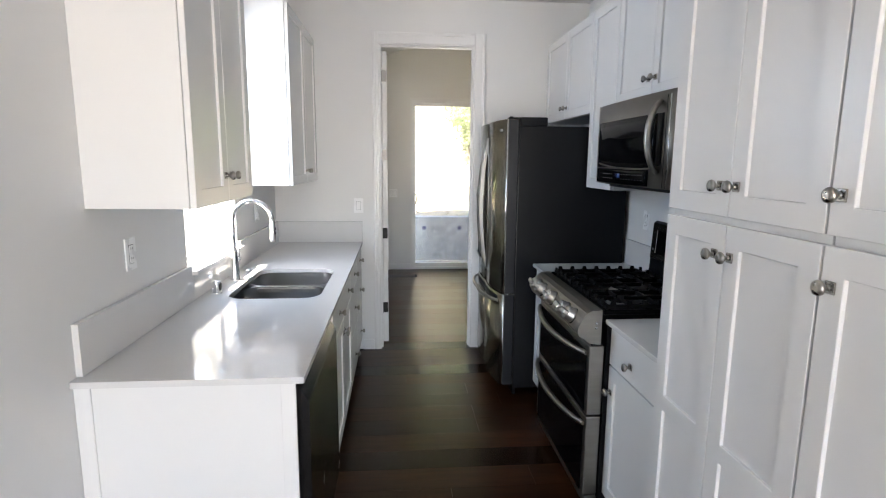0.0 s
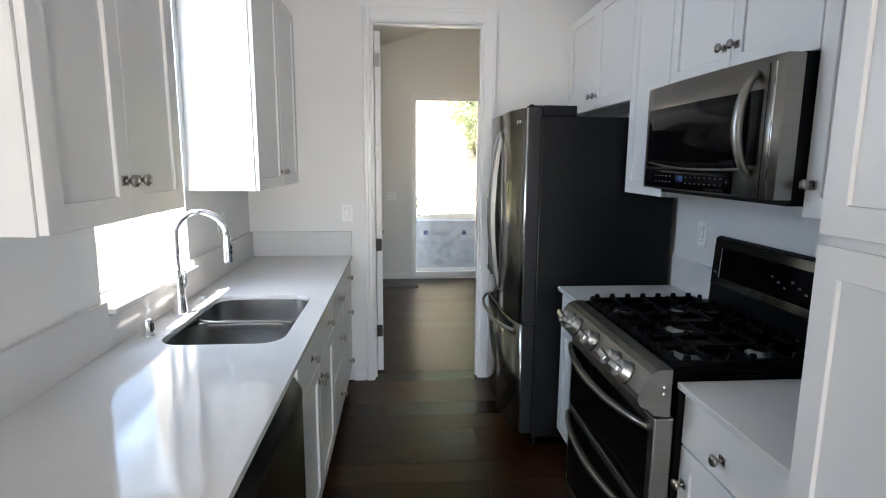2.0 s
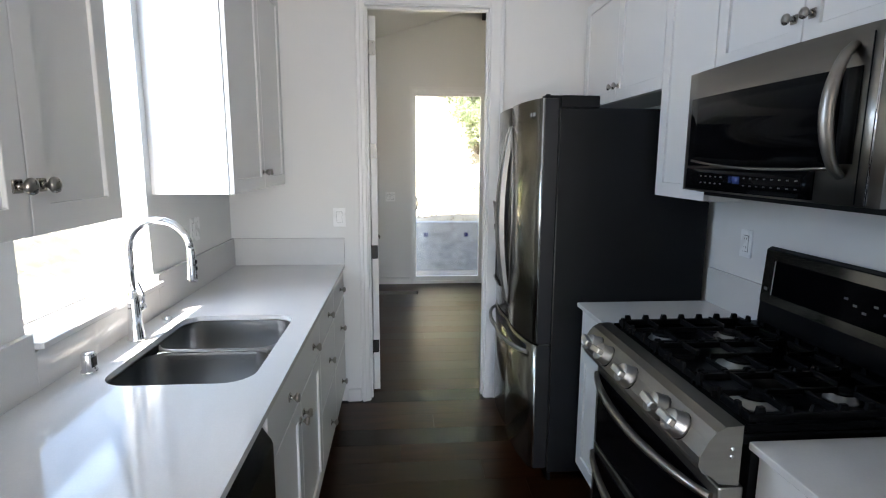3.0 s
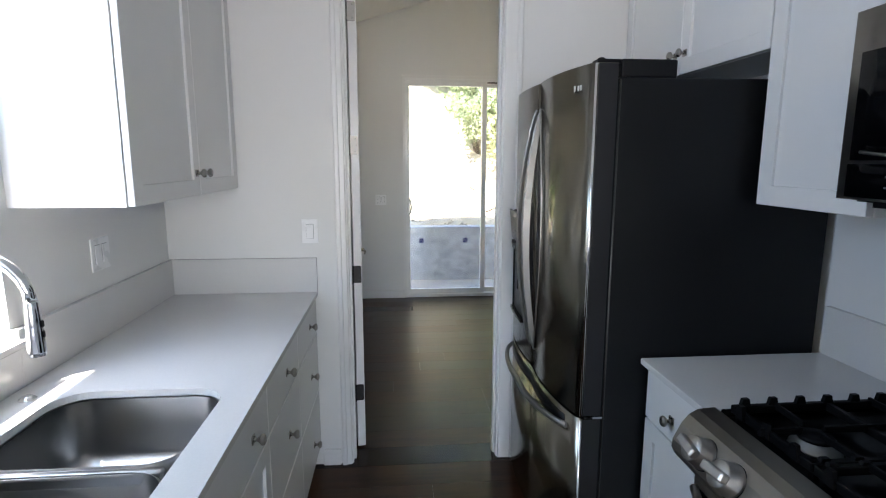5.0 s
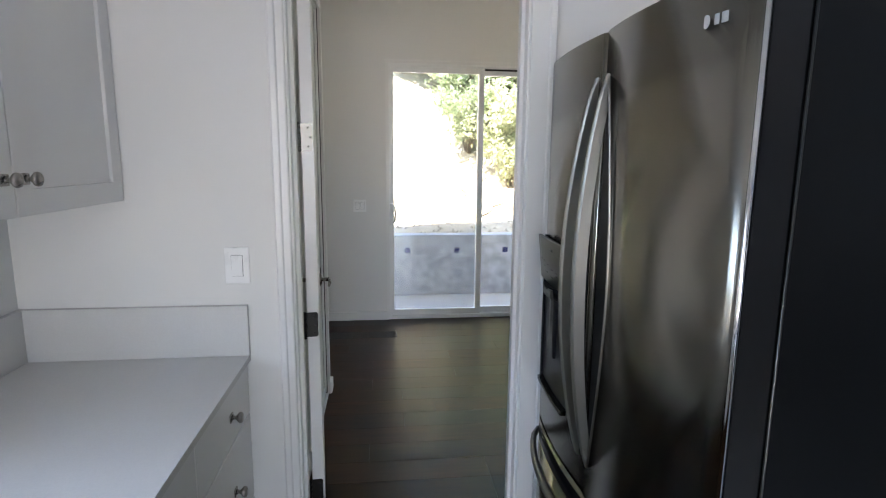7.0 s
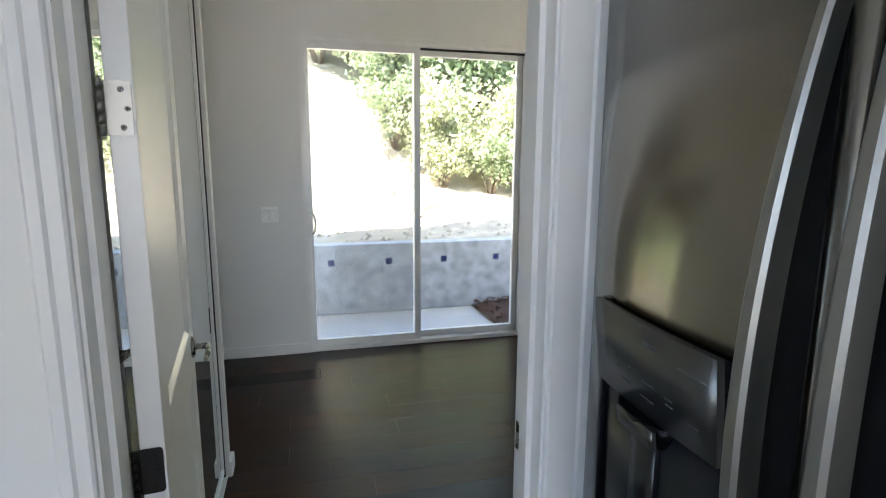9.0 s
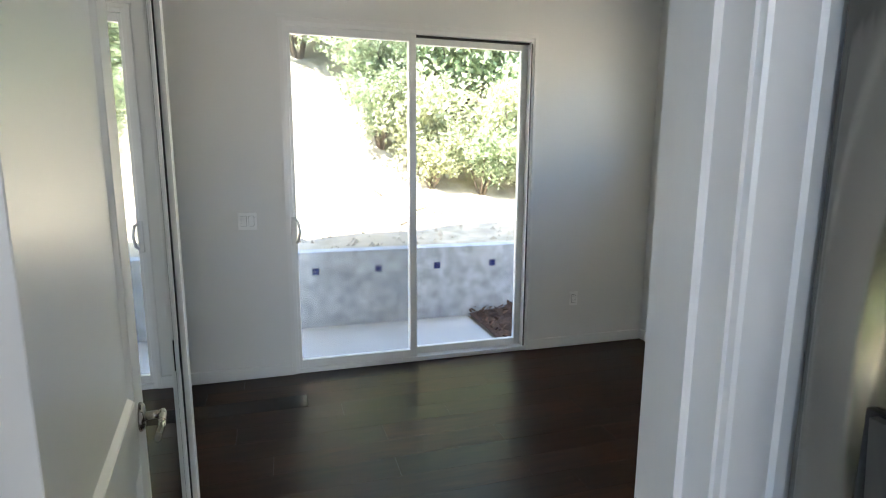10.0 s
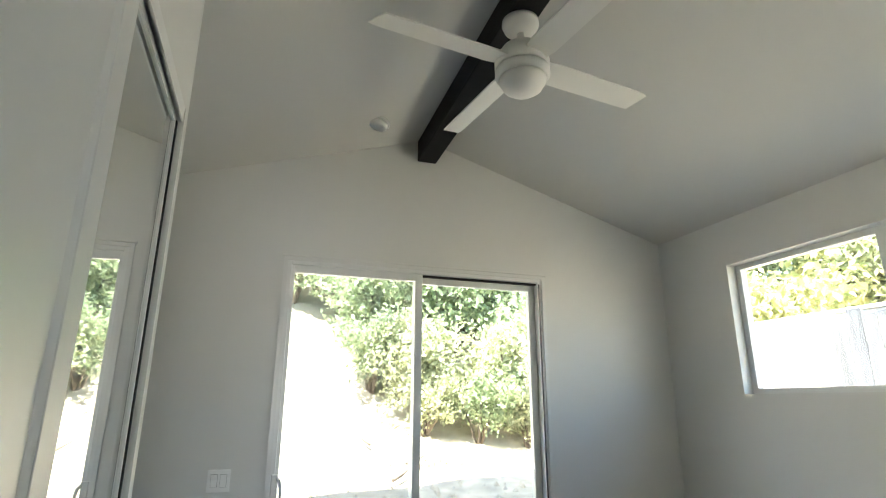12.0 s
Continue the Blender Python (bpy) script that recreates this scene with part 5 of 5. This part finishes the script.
def ground_z(x, y):
    z = hill_z(x, y) if y >= 9.05 else -0.16
    if x > 4.6:
        z = max(z, -0.16 + min(3.2, 0.55 * (x - 4.6)))
    if x < -2.0:
        z = max(z, -0.16 + min(4.0, 0.62 * (-2.0 - x)))
    return z


bm = bmesh.new()
xs = [-900, -200, -40, -14] + [-8 + 0.3 * i for i in range(80)] + [20, 50, 200, 900]
ys = [-900, -200, -40, -14, -5, -2, 2, 5, 7.6, 8.7, 9.0, 9.05] + [9.2 + 0.25 * i for i in range(62)] + [30, 60, 200, 900]
grid = [[bm.verts.new((x, y, ground_z(x, y))) for x in xs] for y in ys]
for r, q in zip(grid, grid[1:]):
    for i in range(len(xs) - 1):
        bm.faces.new((r[i], r[i + 1], q[i + 1], q[i])).smooth = True
structure("ground", bm, DIRT, "pale dry sloping ground behind the house")
structure("patio", boxed(-6, 2.30, 7.522, 8.86, -0.26, -0.14, bevel=0.004), CONCRETE, "pale concrete patio slab")
wall = thing("retaining_wall", (1.4, 8.95, -0.2), "low blue-grey stucco retaining wall with cobalt accent tiles", "retaining wall", kind="structure")
part("wall", boxed(-8, 9, 8.87, 9.06, -0.3, 0.615, bevel=0.012, segments=2), STUCCO, wall)
for i in range(-6, 9):
    part("tile", boxed(0.735 + 0.617 * i - 0.033, 0.735 + 0.617 * i + 0.033, 8.862, 8.8695, 0.39, 0.456, bevel=0.002), TILE, wall, "cobalt glazed accent tile")

rng = random.Random(7)
bm = bmesh.new()
for _ in range(900):
    x, y = rng.uniform(2.32, 4.3), rng.uniform(7.6, 8.84)
    m = Matrix.Translation((x, y, -0.15 + rng.uniform(0, 0.05) + 0.12 * math.exp(-((x - 2.9) ** 2 + (y - 8.5) ** 2) * 2))) @ pose(0, 0, 0, rng.uniform(-40, 40), rng.uniform(-40, 40), rng.uniform(0, 360))
    b2 = [m @ Vector(c) for c in ((-0.03, -0.01, 0), (0.03, -0.012, 0.004), (0.028, 0.012, 0.01), (-0.028, 0.011, 0.006))]
    bm.faces.new([bm.verts.new(c) for c in b2])
solid("bark_mulch", bm, MULCH, (2.9, 8.2, -0.15), "loose brown bark mulch beside the patio", "mulch", kind="stuff")
bm = bmesh.new()
gx = [2.302 + 0.1 * i for i in range(20)]
gy = [7.55 + 0.1 * i for i in range(14)]
gr = [[bm.verts.new((x, y, -0.17 + 0.13 * math.exp(-((x - 2.9) ** 2 + (y - 8.5) ** 2) * 2) + 0.02 * noise.noise((x * 8, y * 8, 1)))) for x in gx] for y in gy]
for r, q in zip(gr, gr[1:]):
    for i in range(len(gx) - 1):
        bm.faces.new((r[i], r[i + 1], q[i + 1], q[i])).smooth = True
solid("mulch_bed", bm, MULCH, (2.9, 8.2, -0.16), "brown mulch bed beside the patio", "mulch", kind="stuff")


def shrub_meshes(seed, size, height, leaves, leaf, material):
    """Crown mesh of many folded leaves in uneven clumps, and a limb mesh; both stand on the origin."""
    r = random.Random(seed)
    limbs = bmesh.new()
    tips = []
    for i in range(9):
        a, out = r.uniform(0, 6.28), r.uniform(0.25, 0.8) * size
        top = Vector((out * math.cos(a), out * math.sin(a), height * r.uniform(0.5, 0.95)))
        mid = top * 0.5 + Vector((r.uniform(-0.1, 0.1), r.uniform(-0.1, 0.1), 0.1)) * size
        base = Vector((r.uniform(-0.08, 0.08), r.uniform(-0.08, 0.08), -0.25))
        tube(limbs, [base, mid, top], [0.035 * size, 0.022 * size, 0.006 * size], 6)
        tips += [top, (mid + top) / 2, mid]
    clumps = [(t + Vector((r.gauss(0, 0.16), r.gauss(0, 0.16), r.gauss(0, 0.13))) * size, size * r.uniform(0.16, 0.36)) for t in tips for _ in range(2)]
    verts, faces = [], []
    for _ in range(leaves):
        c, rad = clumps[r.randrange(len(clumps))]
        p = c + Vector((r.gauss(0, 1), r.gauss(0, 1), r.gauss(0, 0.8))) * rad * 0.55
        m = Matrix.Translation(p) @ pose(0, 0, 0, r.uniform(-70, 70), r.uniform(-70, 70), r.uniform(0, 360))
        l = leaf * r.uniform(0.6, 1.3)
        w = l * r.uniform(0.22, 0.4)
        k = len(verts)
        verts += [m @ Vector(q) for q in ((0, 0, 0), (l * 0.45, w, l * 0.08), (l, 0, -l * 0.08), (l * 0.45, -w, l * 0.08))]
        faces += [(k, k + 1, k + 2), (k, k + 2, k + 3)]
    me = bpy.data.meshes.new("crown")
    me.from_pydata([tuple(v) for v in verts], [], faces)
    me.materials.append(material)
    return me, finish("trunk", limbs, BARK, (0, 0, 0))


SHRUBS = [shrub_meshes(3, 1.3, 2.0, 5200, 0.13, LEAF), shrub_meshes(5, 1.1, 1.5, 4600, 0.11, LEAFY), shrub_meshes(8, 1.6, 2.8, 6500, 0.15, LEAF), shrub_meshes(12, 1.3, 1.6, 5200, 0.14, LEAFO)]


def shrub(x, y, which, scale, spin):
    z = ground_z(x, y)
    t = thing("shrub", (x, y, z), {1: "yellow-green shrub on the sunlit slope", 3: "golden yellow shrub on the sunlit bank"}.get(which, "dense green shrub on the sunlit slope"), "shrub", "shrubs on the slope")
    crown, limbs = SHRUBS[which]
    for nm, me in (("trunk", limbs), ("crown", crown)):
        part_at(nm, me, t, Matrix.Translation((x, y, z)) @ pose(0, 0, 0, 0, 0, spin) @ Matrix.Scale(scale, 4))


for x, y, w, s, a in ((2.75, 11.9, 1, 0.55, 130), (3.5, 11.7, 0, 0.5, 40), (4.3, 11.6, 1, 0.6, 250), (2.1, 12.9, 0, 0.55, 330), (2.9, 12.4, 1, 0.9, 10), (4.1, 12.2, 1, 0.95, 80), (5.2, 12.6, 0, 1.0, 140), (2.6, 13.9, 0, 0.95, 200), (3.8, 13.8, 0, 1.1, 260), (5.2, 14.0, 2, 0.9, 30),
                      (6.6, 13.2, 1, 1.1, 300), (2.0, 15.2, 0, 1.0, 60), (3.2, 15.6, 2, 1.0, 110), (4.8, 15.8, 2, 1.0, 170), (6.6, 15.6, 2, 1.1, 230), (0.9, 16.4, 0, 1.1, 320),
                      (-0.4, 17.2, 1, 1.1, 15), (2.0, 17.6, 2, 1.0, 75), (0.4, 18.8, 2, 1.1, 135), (-1.6, 18.6, 2, 1.0, 190), (3.8, 17.8, 2, 1.1, 250), (5.8, 18.0, 2, 1.2, 310),
                      (-3.2, 18.0, 0, 1.2, 20), (8.4, 15.0, 2, 1.2, 45), (-5.0, 17.5, 2, 1.2, 95), (9.0, 12.2, 1, 1.1, 155), (8.6, 10.6, 3, 1.1, 215), (9.6, 9.0, 1, 1.2, 275), (9.8, 7.4, 0, 1.2, 330), (7.6, 17.6, 2, 1.2, 5),
                      (10.4, 10.4, 2, 1.1, 60), (10.8, 8.2, 2, 1.1, 120), (10.0, 13.6, 2, 1.2, 200)):
    shrub(x, y, w, s, a)
for x, y, w, s, a in ((-5.6, 3.4, 0, 1.3, 40), (-6.4, 5.6, 2, 1.2, 150), (-5.4, 7.6, 1, 1.2, 260), (-6.2, 1.4, 2, 1.1, 310)):
    shrub(x, y, w, s, a)
# twigs lying on the soil
for x, y, a, l in ((2.0, 10.25, 50, 0.45), (2.35, 10.9, 15, 0.3), (1.8, 11.6, 120, 0.25)):
    z = ground_z(x, y)
    d = Vector((math.cos(radians(a)), math.sin(radians(a)), 0)) * l / 2
    p = Vector((x, y, z + 0.05))
    solid("fallen_branch", tube(bmesh.new(), [p - d, p + Vector((0.02, 0.01, 0.04)), p + d + Vector((0, 0, 0.1))], [0.02, 0.016, 0.006], 7), BARK, (x, y, z), "thin grey branch lying on the dry soil", "branch")
rng = random.Random(21)
bm = bmesh.new()
for _ in range(700):
    x, y = rng.uniform(-2, 5), 9.1 + 2.6 * rng.random() ** 1.4
    s = rng.uniform(0.012, 0.05)
    z = ground_z(x, y)
    ring = [bm.verts.new((x + s * rng.uniform(0.7, 1.2) * math.cos(k * 1.257), y + s * rng.uniform(0.7, 1.2) * math.sin(k * 1.257), z - 0.01)) for k in range(5)]
    top = bm.verts.new((x + rng.uniform(-0.3, 0.3) * s, y, z + s * rng.uniform(0.5, 0.9)))
    for k in range(5):
        bm.faces.new((ring[k], ring[(k + 1) % 5], top))
solid("loose_stones", bm, DIRT, (1.5, 10.2, 0.6), "loose pale stones and clods on the dry soil", "stones", kind="stuff")
bm = bmesh.new()
for _ in range(260):
    x, y = rng.gauss(2.75, 0.28), rng.gauss(10.9, 0.16)
    z = ground_z(x, y)
    p, d = Vector((x, y, z - 0.01)), Vector((rng.uniform(-0.07, 0.07), rng.uniform(-0.07, 0.07), rng.uniform(0.06, 0.16)))
    bm.faces.new([bm.verts.new(c) for c in (p + Vector((-0.005, 0, 0)), p + Vector((0.005, 0, 0)), p + d)])
solid("dry_grass_tuft", bm, DRYGRASS, (2.75, 10.9, ground_z(2.75, 10.9)), "low tuft of dry orange-brown grass", "grass", kind="stuff")
# pale block wall and weathered boards seen through the high window
garden = thing("garden_wall", (7.2, 8.0, 1.0), "pale painted garden wall on the bank", "wall")
part("wall", boxed(7.1, 7.3, 5.0, 13.0, 0.8, 2.60, bevel=0.01), BLOCKWALL, garden)
part("coping", boxed(7.06, 7.34, 5.0, 13.0, 2.601, 2.645, bevel=0.008), BLOCKWALL, garden)
fence = thing("board_fence", (6.7, 7.5, 0.9), "weathered grey board fence beside the garden wall, tree shade in its colour", "fence")
for i in range(13):
    y = 8.58 - i * 0.17
    part("board", boxed(6.72, 6.742, y - 0.078, y + 0.078, 0.9, 2.52 - 0.05 * math.sin(i * 2.3), bevel=0.003), SHADEBOARD, fence)
for z in (1.3, 2.1):
    part("rail", boxed(6.743, 6.79, 6.45, 8.66, z, z + 0.09), SHADEBOARD, fence)
# pale timber steps on the side bank outside the kitchen window
steps = thing("garden_steps", (-3.3, 5.6, 0.6), "pale weathered timber steps on the side bank", "steps")
for i in range(5):
    part("step", boxed(-2.75 - 0.34 * i, -2.40 - 0.34 * i, 4.7, 6.3, 0.02 + 0.2 * i, 0.12 + 0.2 * i, bevel=0.008), BOARD, steps)

# ---- plank floor ----
floor = structure("floor", boxed(-1.4, 3.52, -4.12, BY1 + 0.1, -0.12, -0.008), SUBFLOOR, "dark brown wood plank floor running into the bedroom")
PLANK, LONG = 0.178, 1.22
plank_meshes = {}


def plank(x0, x1, y0):
    length = round(x1 - x0, 3)
    if length < 0.02:
        return
    if length not in plank_meshes:
        plank_meshes[length] = finish("plank", boxed(0.0003, length - 0.0003, 0.0003, PLANK - 0.0003, -0.0078, 0.0, bevel=0.0004), FLOOR, (0, 0, 0))
    part_at("plank", plank_meshes[length], floor, Matrix.Translation((x0, y0, 0)))


rng = random.Random(11)
y = -1.9
while y < BY1:
    lo, hi = (-0.68, 1.79) if y < YE - PLANK else (0.0, 1.2) if y < BY0 - 0.1 else (-1.29, 3.36)
    x = lo - rng.randrange(6) * 0.2
    while x < hi:
        a, b = max(x, lo), min(x + LONG, hi)
        plank(a, b, y)
        x += LONG
    y += PLANK
